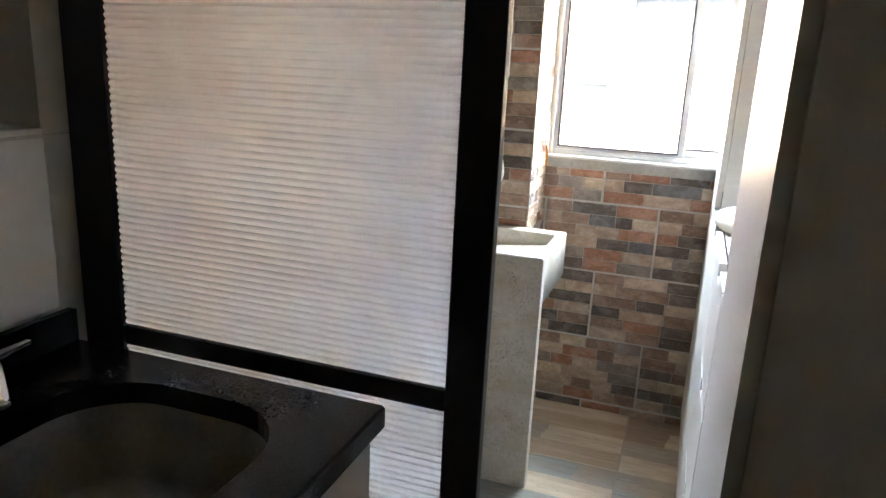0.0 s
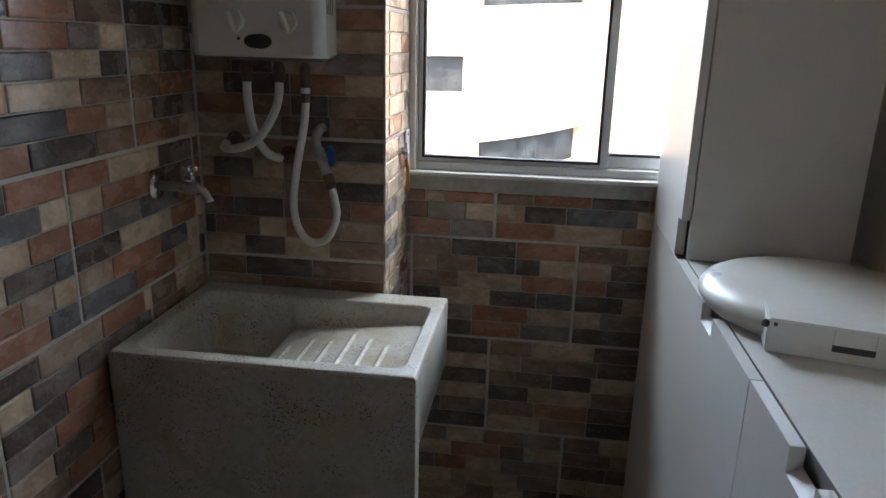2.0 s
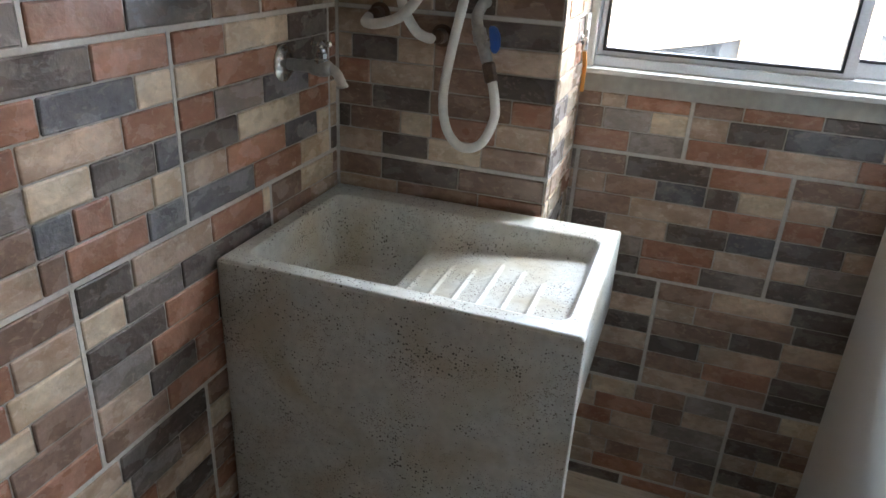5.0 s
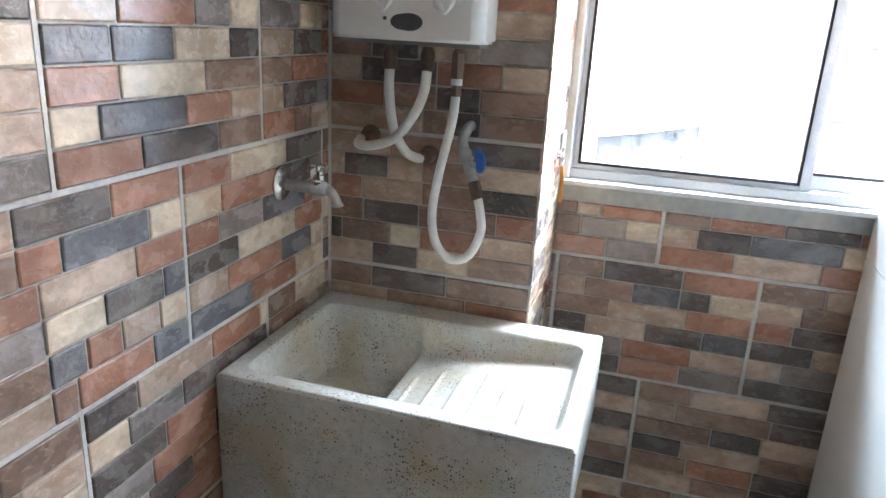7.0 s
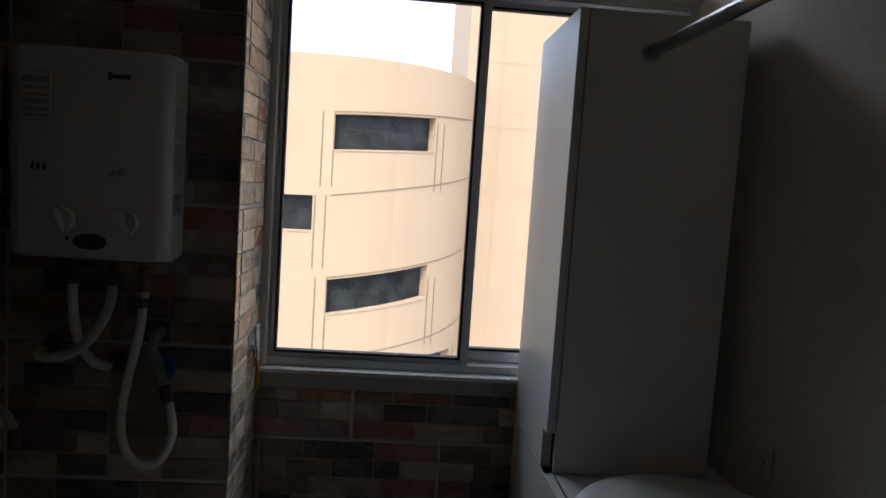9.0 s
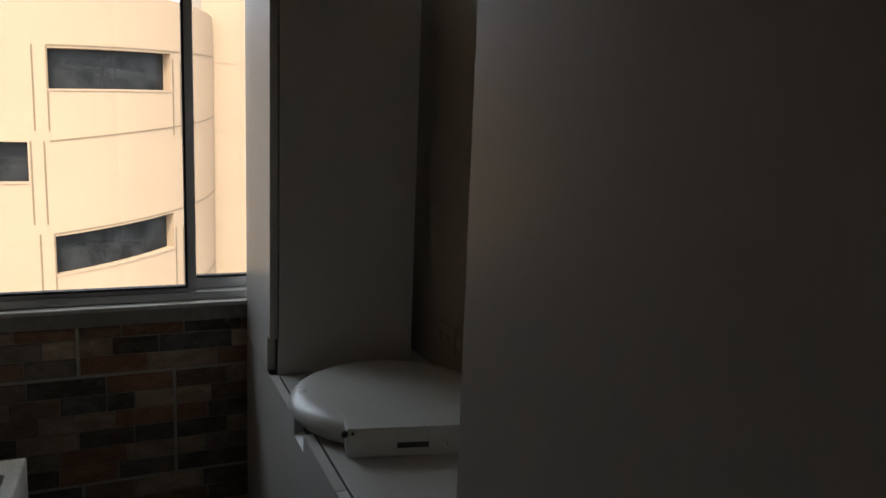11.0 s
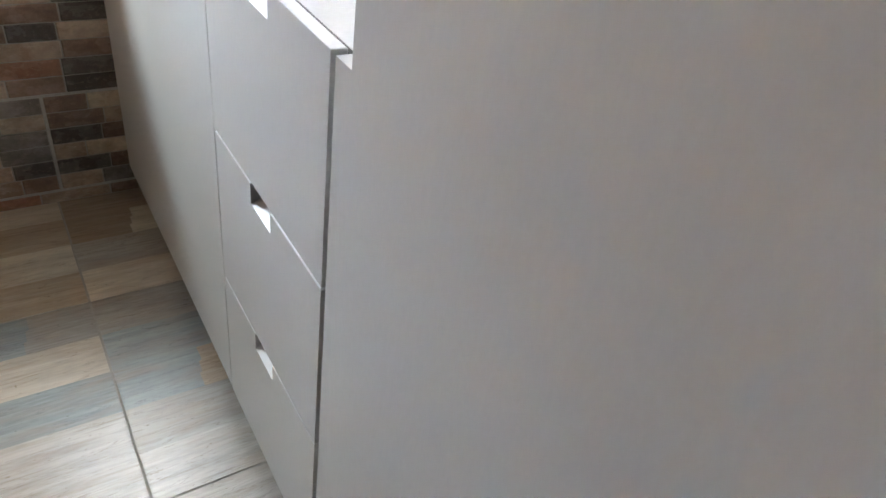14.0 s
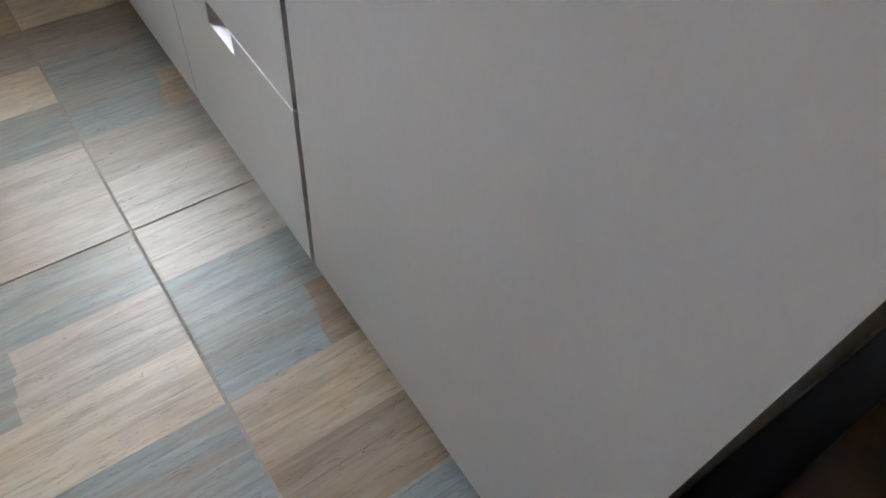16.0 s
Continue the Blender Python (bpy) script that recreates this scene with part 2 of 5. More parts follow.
ZINC = surface("galvanised", (0.42, 0.41, 0.39), 0.45, 0.7, vary=0.14, grain=110, blotch=20)
BLUE = surface("blue_lever", (0.02, 0.10, 0.42), 0.4, vary=0.06)
ORANGE = surface("orange_strap", (0.55, 0.24, 0.04), 0.55, vary=0.08)
LABEL = surface("label_print", (0.42, 0.41, 0.39), 0.6, vary=0.08)
DARKPRINT = surface("dark_print", (0.05, 0.05, 0.055), 0.4, vary=0.1)
GRANITE = surface("black_granite", (0.018, 0.019, 0.02), 0.2, vary=0.2, grain=220, blotch=8, bump=0.0, spec=0.1)
WHITETILE = surface("white_tile", (0.72, 0.71, 0.67), 0.25, vary=0.03, grain=30, blotch=4, bump=0.004)
KWOOD = surface("kitchen_unit_laminate", (0.36, 0.28, 0.21), 0.5, vary=0.06, grain=60, blotch=5, stretch=(1, 1, 0.15))
KFLOOR = surface("kitchen_floor", (0.16, 0.12, 0.09), 0.5, vary=0.14, grain=40, blotch=4)
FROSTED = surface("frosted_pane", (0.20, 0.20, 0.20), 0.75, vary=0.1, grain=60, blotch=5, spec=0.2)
TERRAZZO = terrazzo("speckled_terrazzo")
GLASS = pane_glass("window_glass", (0.97, 0.98, 0.97))
DARKGLASS = surface("dark_window_glass", (0.026, 0.026, 0.025), 0.3, vary=0.45, grain=14, blotch=1.5, bump=0, spec=0.10)
FACADE = surface("cream_facade", (0.415, 0.284, 0.174), 0.85, vary=0.035, grain=12, blotch=0.5, bump=0.01)
FACADE_JOINT = surface("facade_joint", (0.36, 0.245, 0.148), 0.85, vary=0.06, grain=12, blotch=0.7)
FACADE_TRIM = surface("facade_groove", (0.21, 0.145, 0.085), 0.85, vary=0.06, grain=12, blotch=0.7)
CONCRETE = surface("street_concrete", (0.22, 0.21, 0.19), 0.85, vary=0.14, grain=2, blotch=0.3)
REEDED = reeded("ribbed_translucent_sheet")


def plank_print(name, colour, dark, pale):
    """Glazed floor tile printed with weathered boards: long grain, pale worn streaks, stains, dark cracks and nail holes."""
    m = surface(name, colour, 0.34, vary=0.12, grain=26, blotch=5, bump=0.0, stretch=(1, 6, 1), pieces=0.06, coat=0.9)
    n, l, p = m.node_tree.nodes, m.node_tree.links, m.node_tree.nodes["Principled BSDF"]
    p.inputs["Coat Roughness"].default_value = 0.27
    last = p.inputs["Base Color"].links[0].from_socket
    vec = piece_vector(n, l)
    last, _ = layer(n, l, last, vec, (5, 16, 1), 0.46, 0.66, (0.40, 0.28, 0.18), 0.42, 4, 0.6, at=1.3)
    last, worn = layer(n, l, last, vec, (3.5, 60, 1), 0.46, 0.70, pale, 0.55, 8, 0.5, at=3.1)
    last, grain = layer(n, l, last, vec, (5, 150, 1), 0.56, 0.72, dark, 0.45, 7, 0.4, at=9.7)
    last, crack = layer(n, l, last, vec, (4.5, 48, 1), 0.007, 0.0, dark, 0.7, 4, 0.6, True, at=6.1)
    last, _ = layer(n, l, last, vec, (38, 60, 1), 0.74, 0.78, dark, 0.85, 2, 0.2, at=5.5)
    l.new(last, p.inputs["Base Color"])
    add = n.new("ShaderNodeMath")
    add.operation = "SUBTRACT"
    l.new(worn, add.inputs[0])
    l.new(grain, add.inputs[1])
    b = n.new("ShaderNodeBump")
    b.inputs["Strength"].default_value, b.inputs["Distance"].default_value = 0.7, 0.0012
    l.new(add.outputs[0], b.inputs["Height"])
    l.new(b.outputs[0], p.inputs["Normal"])
    return m


WOODS = {k: plank_print("floor_" + v, c, d, q)
         for k, v, c, d, q in (("c", "cream_plank", (0.60, 0.52, 0.41), (0.30, 0.22, 0.14), (0.70, 0.64, 0.55)),
                               ("t", "tan_plank", (0.46, 0.355, 0.25), (0.22, 0.14, 0.085), (0.56, 0.47, 0.37)),
                               ("w", "brown_plank", (0.31, 0.23, 0.16), (0.14, 0.09, 0.058), (0.44, 0.355, 0.28)),
                               ("b", "blue_plank", (0.28, 0.315, 0.31), (0.14, 0.15, 0.145), (0.43, 0.455, 0.44)),
                               ("g", "grey_plank", (0.37, 0.335, 0.29), (0.17, 0.14, 0.11), (0.50, 0.46, 0.41)),
                               ("p", "pale_plank", (0.47, 0.42, 0.365), (0.26, 0.20, 0.15), (0.61, 0.57, 0.52)))}


# ---- mesh helpers ----
def link(name, bm, material, smooth=False):
    me = bpy.data.meshes.new(name)
    bmesh.ops.recalc_face_normals(bm, faces=bm.faces)
    bm.to_mesh(me)
    bm.free()
    for mt in (material if isinstance(material, (list, tuple)) else [material]):
        me.materials.append(mt)
    if smooth:
        for f in me.polygons:
            f.use_smooth = True
    return new(name, me)


def adopt(ob, parent):
    ob.parent = parent
    ob.matrix_parent_inverse = Matrix.Translation(BASES.get(parent.name, Vector((0, 0, 0)))).inverted()
    return ob


BASES = {}


def thing(name, base, label, category, group=""):
    e = new(name)
    e.location = base
    e.empty_display_size = 0.05
    BASES[e.name] = Vector(base)
    return tagged(e, label, category, group)


def part(name, bm, material, parent, label="", smooth=False):
    return tagged(adopt(link(name, bm, material, smooth), parent), label)


def setting(name, bm, material, label, category="wall", smooth=False):
    return tagged(link(name, bm, material, smooth), label, category, kind="structure")


def box(bm, x0, x1, y0, y1, z0, z1, bevel=0.0, seg=2):
    vs = bmesh.ops.create_cube(bm, size=1, matrix=Matrix.Translation(((x0 + x1) / 2, (y0 + y1) / 2, (z0 + z1) / 2))
                               @ Matrix.Diagonal((abs(x1 - x0), abs(y1 - y0), abs(z1 - z0), 1)))["verts"]
    if bevel:
        edges = list({e for v in vs for e in v.link_edges})
        bmesh.ops.bevel(bm, geom=edges, offset=bevel, segments=seg, affect="EDGES", profile=0.6)
    return bm


def boxes(*rows, bevel=0.0):
    bm = bmesh.new()
    for r in rows:
        box(bm, *r, bevel=bevel)
    return bm


def prism(bm, low, high):
    """Joins two loops of points, of the same count, with sides and caps."""
    a = [bm.verts.new(p) for p in low]
    b = [bm.verts.new(p) for p in high]
    k = len(a)
    for i in range(k):
        bm.faces.new((a[i], a[(i + 1) % k], b[(i + 1) % k], b[i]))
    bm.faces.new(a[::-1])
    bm.faces.new(b)
    return bm


def lathe(bm, axis_from, axis_to, profile, seg=20):
    """Turns (distance along the axis, radius) rows about an axis."""
    a, b = Vector(axis_from), Vector(axis_to)
    d = (b - a).normalized()
    u = d.orthogonal().normalized()
    v = d.cross(u)
    rings = []
    for s, r in profile:
        rings.append([bm.verts.new(a + d * s + (u * math.cos(k * math.tau / seg) + v * math.sin(k * math.tau / seg)) * max(r, 1e-4))
                      for k in range(seg)])
    for p, q in zip(rings, rings[1:]):
        for k in range(seg):
            bm.faces.new((p[k], p[(k + 1) % seg], q[(k + 1) % seg], q[k]))
    bm.faces.new(rings[0][::-1])
    bm.faces.new(rings[-1])
    return bm


def rod(bm, a, b, r, seg=16):
    h = (Vector(b) - Vector(a)).length
    return lathe(bm, a, b, [(0, r), (h, r)], seg)


def spline(points, steps=10):
    ps = [Vector(p) for p in points]
    ps = [ps[0] * 2 - ps[1]] + ps + [ps[-1] * 2 - ps[-2]]
    out = []
    for i in range(1, len(ps) - 2):
        p0, p1, p2, p3 = ps[i - 1:i + 3]
        for k in range(steps):
            t = k / steps
            out.append(0.5 * (2 * p1 + (p2 - p0) * t + (2 * p0 - 5 * p1 + 4 * p2 - p3) * t * t + (3 * p1 - p0 - 3 * p2 + p3) * t ** 3))
    return out + [ps[-2]]


def hose(bm, points, r, seg=14, steps=10):
    path = spline(points, steps)
    up = Vector((0.3, 1, 0.2)).normalized()
    rings = []
    for i, p in enumerate(path):
        d = (path[min(i + 1, len(path) - 1)] - path[max(i - 1, 0)]).normalized()
        u = (up - d * up.dot(d)).normalized()
        v = d.cross(u)
        rings.append([bm.verts.new(p + (u * math.cos(k * math.tau / seg) + v * math.sin(k * math.tau / seg)) * r) for k in range(seg)])
    for p, q in zip(rings, rings[1:]):
        for k in range(seg):
            bm.faces.new((p[k], p[(k + 1) % seg], q[(k + 1) % seg], q[k]))
    bm.faces.new(rings[0][::-1])
    bm.faces.new(rings[-1])
    return bm


def rounded(x0, x1, y0, y1, r, seg=6):
    pts = []
    for cx, cy, a in ((x1 - r, y1 - r, 0), (x0 + r, y1 - r, 90), (x0 + r, y0 + r, 180), (x1 - r, y0 + r, 270)):
        for k in range(seg + 1):
            t = radians(a + 90 * k / seg)
            pts.append((cx + r * math.cos(t), cy + r * math.sin(t)))
    return pts


# ---- plan ----
X_LEFT, X_COL, X_RIGHT = -0.757, -0.300, 0.752
Y_COL, Y_WIN, Z_TOP = 2.885, 3.160, 2.26
X_FRONT = 0.357
Y_PART0, Y_PART1 = 1.178, 1.199
GLAZE = 3.215
Y_OUT = 3.275  # the outer face
SILL_Z = 1.000
ZF = -0.095  # the floor
X_TOE, Z_TOE = 0.445, -0.010  # the plinths stand back under the cabinets

# ---- shell ----
floor = setting("floor", boxes((-0.95, 0.46, 1.175, 3.36, ZF - 0.12, ZF - 0.0016)), FLOOR_GROUT, "grey grout bed under the laundry floor tiles", "floor")
setting("cabinet_floor", boxes((0.461, 0.95, 1.2305, 3.36, ZF - 0.12, ZF - 0.001)), CEMENT, "rough cement floor under the cabinets", "floor")
kf = bmesh.new()
prism(kf, *([(x, y, z) for x, y in ((-0.95, -1.6), (1.6, -1.6), (1.6, 1.41), (0.951, 1.41), (0.951, 1.23), (0.461, 1.23), (0.461, 1.175), (-0.95, 1.175))] for z in (ZF - 0.12, ZF)))
setting("kitchen_floor", kf, KFLOOR, "dim brown kitchen floor", "floor")
wall_left = setting("wall_left", boxes((-0.95, X_LEFT - 0.0035, 1.20, 3.36, ZF, Z_TOP)), MORTAR, "laundry wall of multicoloured brick-look ceramic tiles")
column = setting("wall_column", boxes((X_LEFT - 0.0035, X_COL - 0.0035, Y_COL + 0.0035, 3.36, ZF, Z_TOP)), MORTAR,
                 "tiled wall projection that carries the water heater")
wall_window = setting("wall_window", boxes((X_COL - 0.0035, 0.95, Y_WIN + 0.0035, Y_OUT, ZF, 0.948)), MORTAR, "tiled wall under the window")
setting("wall_window_band", boxes((X_COL, X_RIGHT, Y_WIN - 0.002, Y_OUT, 0.9485, 0.988), bevel=0.002), CEMENT, "bare grey cement strip under the window sill", "wall")
setting("wall_lintel", boxes((X_COL - 0.0035, 0.95, Y_WIN, Y_OUT, 1.972, 2.01), (X_COL - 0.0035, 0.95, Y_WIN, Y_OUT, 2.19, Z_TOP)), PLASTER, "cream plaster above the window")
setting("wall_right", boxes((X_RIGHT, 0.95, 1.26, 3.36, ZF, Z_TOP)), PLASTER, "cream plastered wall behind the cabinets")
setting("ceiling", boxes((-0.95, 1.75, -1.75, 3.36, Z_TOP + 0.002, Z_TOP + 0.14)), CEIL, "plain off-white ceiling", "ceiling")
setting("wall_kitchen_right", boxes((1.6, 1.75, -1.75, 1.26, ZF, Z_TOP)), KPAINT, "unseen kitchen wall toned to warm bounced light")
setting("wall_kitchen_back", boxes((-0.95, 1.6, -1.75, -1.6, ZF, Z_TOP)), KPAINT, "unseen kitchen wall toned to warm bounced light")
setting("wall_kitchen_end", boxes((0.752, 1.6, 1.262, 1.4, ZF, Z_TOP)), PLASTER, "unseen kitchen wall toned to warm bounced light beside the tall cabinet")
XK = -0.712
setting("wall_kitchen_left", boxes((-0.95, XK, -1.6, 1.177, ZF, 1.198)), WHITETILE, "white tiled kitchen wall below a window recess")
setting("wall_kitchen_left_top", boxes((-0.95, XK, -1.6, 1.177, 2.05, Z_TOP)), WHITETILE, "white tiled kitchen wall over the window recess")
setting("wall_kitchen_pier", boxes((-0.95, XK, 1.123, 1.177, 1.199, 2.049)), WHITETILE, "narrow white tiled pier beside the partition")
setting("wall_kitchen_pier_back", boxes((-0.95, XK, -1.6, 0.199, 1.199, 2.049)), WHITETILE, "white tiled kitchen wall beside the window recess")
kwin = tagged(thing("window_2", (-0.80, 0.7, 1.198), "dim kitchen window in a recess of the tiled wall", "window"), kind="structure")
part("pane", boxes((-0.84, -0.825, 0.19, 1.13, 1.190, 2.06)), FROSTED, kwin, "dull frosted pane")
part("window_sill", boxes((-0.824, XK + 0.006, 0.2, 1.123, 1.199, 1.210), bevel=0.003), WHITETILE, kwin)
part("tile_course", boxes((XK, XK + 0.006, -0.4, 1.123, 0.91, 1.196), bevel=0.002), WHITETILE, kwin)

# ---- window ----
win = tagged(thing("window_1", (0.2, GLAZE, SILL_Z), "aluminium sliding window with two panes above the tiled wall", "window"), kind="structure")
part("window_sill", boxes((X_COL + 0.001, X_RIGHT, Y_WIN - 0.016, Y_OUT, 0.9885, SILL_Z), bevel=0.003), SILL, win, "light painted sill with a chipped edge")
fr = bmesh.new()
for r in ((X_COL + 0.002, X_RIGHT, GLAZE - 0.035, GLAZE + 0.045, SILL_Z + 0.001, SILL_Z + 0.022),
          (X_COL + 0.002, X_RIGHT, GLAZE - 0.035, GLAZE + 0.045, 1.950, 1.971),
          (X_COL + 0.002, X_COL + 0.022, GLAZE - 0.035, GLAZE + 0.045, SILL_Z + 0.022, 1.950),
          (X_RIGHT - 0.022, X_RIGHT - 0.001, GLAZE - 0.035, GLAZE + 0.045, SILL_Z + 0.022, 1.950)):
    box(fr, *r, bevel=0.002)
part("window_frame", fr, ALU, win)
setting("trim_reveal", boxes((X_COL + 0.0005, X_COL + 0.019, 3.164, GLAZE - 0.0355, SILL_Z + 0.0005, 1.9715), bevel=0.004), REVEAL, "pale plaster edge beside the window frame", "trim")


def sash(x0, x1, y, bottom, name, w_left, w_right):
    f = bmesh.new()
    z0, z1 = SILL_Z + 0.0225, 1.9495
    for r in ((x0, x0 + w_left, y - 0.014, y + 0.014, z0, z1), (x1 - w_right, x1, y - 0.014, y + 0.014, z0, z1),
              (x0 + w_left, x1 - w_right, y - 0.013, y + 0.013, z0, z0 + bottom), (x0 + w_left, x1 - w_right, y - 0.013, y + 0.013, z1 - 0.014, z1)):
        box(f, *r, bevel=0.0015)
    s = part(name, f, ALU, win)
    a0, a1, b0, b1 = x0 + w_left, x1 - w_right, z0 + bottom, z1 - 0.014
    g = bmesh.new()
    t = 0.006
    for r in ((a0, a0 + t, y - 0.0155, y + 0.008, b0, b1), (a1 - t, a1, y - 0.0155, y + 0.008, b0, b1),
              (a0 + t, a1 - t, y - 0.0155, y + 0.008, b0, b0 + t), (a0 + t, a1 - t, y - 0.0155, y + 0.008, b1 - t, b1)):
        box(g, *r)
    tagged(adopt(link("gasket", g, RUBBER), s), "black rubber glazing gasket")
    p = tagged(adopt(link("pane", boxes((a0, a1, y - 0.002, y + 0.002, b0, b1)), GLASS), s))
    p.visible_shadow = False
    return s


sash(X_COL + 0.0225, 0.231, GLAZE - 0.012, 0.010, "sliding_sash", 0.011, 0.022)
sash(0.217, X_RIGHT - 0.0225, GLAZE + 0.02, 0.030, "fixed_sash", 0.010, 0.02)
vent = thing("vent_louvre", (0.2, 3.2, 2.01), "dark metal ventilation louvre above the window", "vent")
lf = bmesh.new()
for r in ((X_COL, X_RIGHT, 3.19, 3.22, 2.0105, 2.022), (X_COL, X_RIGHT, 3.19, 3.22, 2.178, 2.1895)):
    box(lf, *r, bevel=0.002)
part("frame", lf, ALU, vent)
for i in range(7):
    z = 2.028 + i * 0.0225
    part("slat", prism(bmesh.new(), [(X_COL, 3.19, z), (X_COL, 3.192, z - 0.002), (X_COL, 3.23, z + 0.018), (X_COL, 3.23, z + 0.0205)],
                       [(X_RIGHT, 3.19, z), (X_RIGHT, 3.192, z - 0.002), (X_RIGHT, 3.23, z + 0.018), (X_RIGHT, 3.23, z + 0.0205)]), BLACKALU, vent)

# ---- laundry sink ----
TUB_X0, TUB_X1, TUB_Y0, TUB_Y1, TUB_Z, TUB_LOW = X_LEFT + 0.006, -0.145, 2.448, Y_COL - 0.006, 0.745, 0.580
tub = thing("laundry_sink", ((TUB_X0 + TUB_X1) / 2, (TUB_Y0 + TUB_Y1) / 2, ZF),
            "grey speckled terrazzo laundry sink with a ribbed washboard", "laundry sink")


def tub_height(x, y):
    ix0, ix1, iy0, iy1, r = TUB_X0 + 0.03, TUB_X1 - 0.027, TUB_Y0 + 0.034, TUB_Y1 - 0.064, 0.030
    cx, cy = (ix0 + ix1) / 2, (iy0 + iy1) / 2
    qx, qy = abs(x - cx) - (ix1 - cx) + r, abs(y - cy) - (iy1 - cy) + r
    sd = math.hypot(max(qx, 0), max(qy, 0)) + min(max(qx, qy), 0) - r
    edge = min(max((-sd) / 0.016, 0), 1)
    edge = edge * edge * (3 - 2 * edge)
    u = (x - (-0.500)) / (ix1 - (-0.500))
    if u < -0.06:
        low = 0.600
    elif u < 0.0:
        k = (u + 0.06) / 0.06
        low = 0.600 + (0.672 - 0.600) * k * k * (3 - 2 * k)
    else:
        low = 0.672 + 0.036 * u
        lane = (x + 0.474) / 0.0447
        k = round(lane)
        if 0 <= k <= 5:
            start, stop = 2.500, (2.690, 2.722, 2.712, 2.746, 2.716, 2.676)[k]
            along = min(max((y - start) / 0.012, 0), 1) * min(max((stop - y) / 0.012, 0), 1)
            low += 0.0048 * math.exp(-((lane - k) / 0.085) ** 2) * along
    z = TUB_Z + (low - TUB_Z) * edge
    outer = min(x - TUB_X0, TUB_X1 - x, y - TUB_Y0, TUB_Y1 - y)
    if outer < 0.006:
        z -= 0.006 - math.sqrt(max(0.006 ** 2 - (0.006 - outer) ** 2, 0))
    return z


def spaced(a, b, dense, wide):
    """Steps from a to b, fine near both ends."""
    s, out = a, [a]
    while s < b - 1e-6:
        d = min(s - a, b - s)
        s = min(s + (0.0022 if d < 0.007 else dense if d < 0.085 else wide), b)
        out.append(s)
    return out


tb = bmesh.new()
xs, ys = spaced(TUB_X0, TUB_X1, 0.0035, 0.0024), spaced(TUB_Y0, TUB_Y1, 0.0045, 0.010)
grid = [[tb.verts.new((x, y, tub_height(x, y))) for y in ys] for x in xs]
for i in range(len(xs) - 1):
    for j in range(len(ys) - 1):
        tb.faces.new((grid[i][j], grid[i + 1][j], grid[i + 1][j + 1], grid[i][j + 1]))
rim = [r[0] for r in grid] + grid[-1][1:] + [r[-1] for r in grid[::-1]][1:] + grid[0][::-1][1:-1]
low = [tb.verts.new((v.co.x, v.co.y, TUB_LOW)) for v in rim]
for i in range(len(rim)):
    k = (i + 1) % len(rim)
    tb.faces.new((rim[i], low[i], low[k], rim[k]))
tb.faces.new(low)
part("basin", tb, TERRAZZO, tub, "speckled basin with ribbed washboard", smooth=False)
for p_ in tub.children:
    for f in p_.data.polygons:
        f.use_smooth = abs(f.normal.z) < 0.999 and len(f.vertices) == 4
part("front_panel", boxes((TUB_X0 + 0.001, TUB_X1 + 0.0015, TUB_Y0 - 0.0015, TUB_Y0 + 0.04, ZF + 0.001, TUB_Z - 0.0045), bevel=0.003), TERRAZZO, tub)
part("support_leg", boxes((TUB_X0 + 0.004, TUB_X0 + 0.06, TUB_Y0 + 0.05, TUB_Y1 - 0.02, ZF + 0.001, TUB_LOW - 0.0005), bevel=0.004), TERRAZZO, tub)
part("drain", lathe(bmesh.new(), (-0.61, 2.65, 0.5985), (-0.61, 2.65, 0.61), [(0, 0.024), (0.0045, 0.024), (0.006, 0.019), (0.004, 0.012)], 24), CHROME, tub, "chrome drain strainer")

# ---- wall tap ----
TY, TZ = 2.686, 1.025
tap = thing("wall_tap", (X_LEFT, TY, TZ), "old chrome wall tap with a cross handle over the laundry sink", "tap")
part("escutcheon", lathe(bmesh.new(), (X_LEFT, TY, TZ), (X_LEFT + 0.1, TY, TZ), [(0, 0.033), (0.0025, 0.033), (0.006, 0.029), (0.010, 0.020), (0.012, 0.012)], 32), CHROME, tap, "chrome wall flange", smooth=True)
tbm = lathe(bmesh.new(), (X_LEFT + 0.008, TY, TZ), (0, TY, TZ), [(0, 0.0105), (0.044, 0.0108), (0.052, 0.0135), (0.064, 0.0155), (0.078, 0.0150), (0.086, 0.0115), (0.090, 0.006)], 20)
part("body", tbm, ZINC, tap, "dull grey metal body", smooth=True)
SX = X_LEFT + 0.077
part("bonnet", lathe(bmesh.new(), (SX, TY, TZ + 0.008), (SX, TY, 2), [(0, 0.0135), (0.006, 0.0130), (0.009, 0.0105), (0.017, 0.0105), (0.019, 0.0075), (0.024, 0.0070), (0.026, 0.004)], 8), CHROME, tap)
part("spout", hose(bmesh.new(), [(X_LEFT + 0.080, TY, TZ + 0.001), (X_LEFT + 0.092, TY, TZ + 0.001), (X_LEFT + 0.105, TY, TZ - 0.006), (X_LEFT + 0.114, TY, TZ - 0.020), (X_LEFT + 0.116, TY, TZ - 0.027)], 0.0088), ZINC, tap, smooth=True)
part("spout_lip", lathe(bmesh.new(), (X_LEFT + 0.1155, TY, TZ - 0.024), (X_LEFT + 0.117, TY, TZ - 0.034), [(0, 0.0088), (0.001, 0.0108), (0.006, 0.0108), (0.007, 0.007)], 18), ZINC, tap, smooth=True)
HZ = TZ + 0.040
part("stem", rod(bmesh.new(), (SX, TY, TZ + 0.03), (SX, TY, HZ + 0.005), 0.0042), CHROME, tap)
hb = bmesh.new()
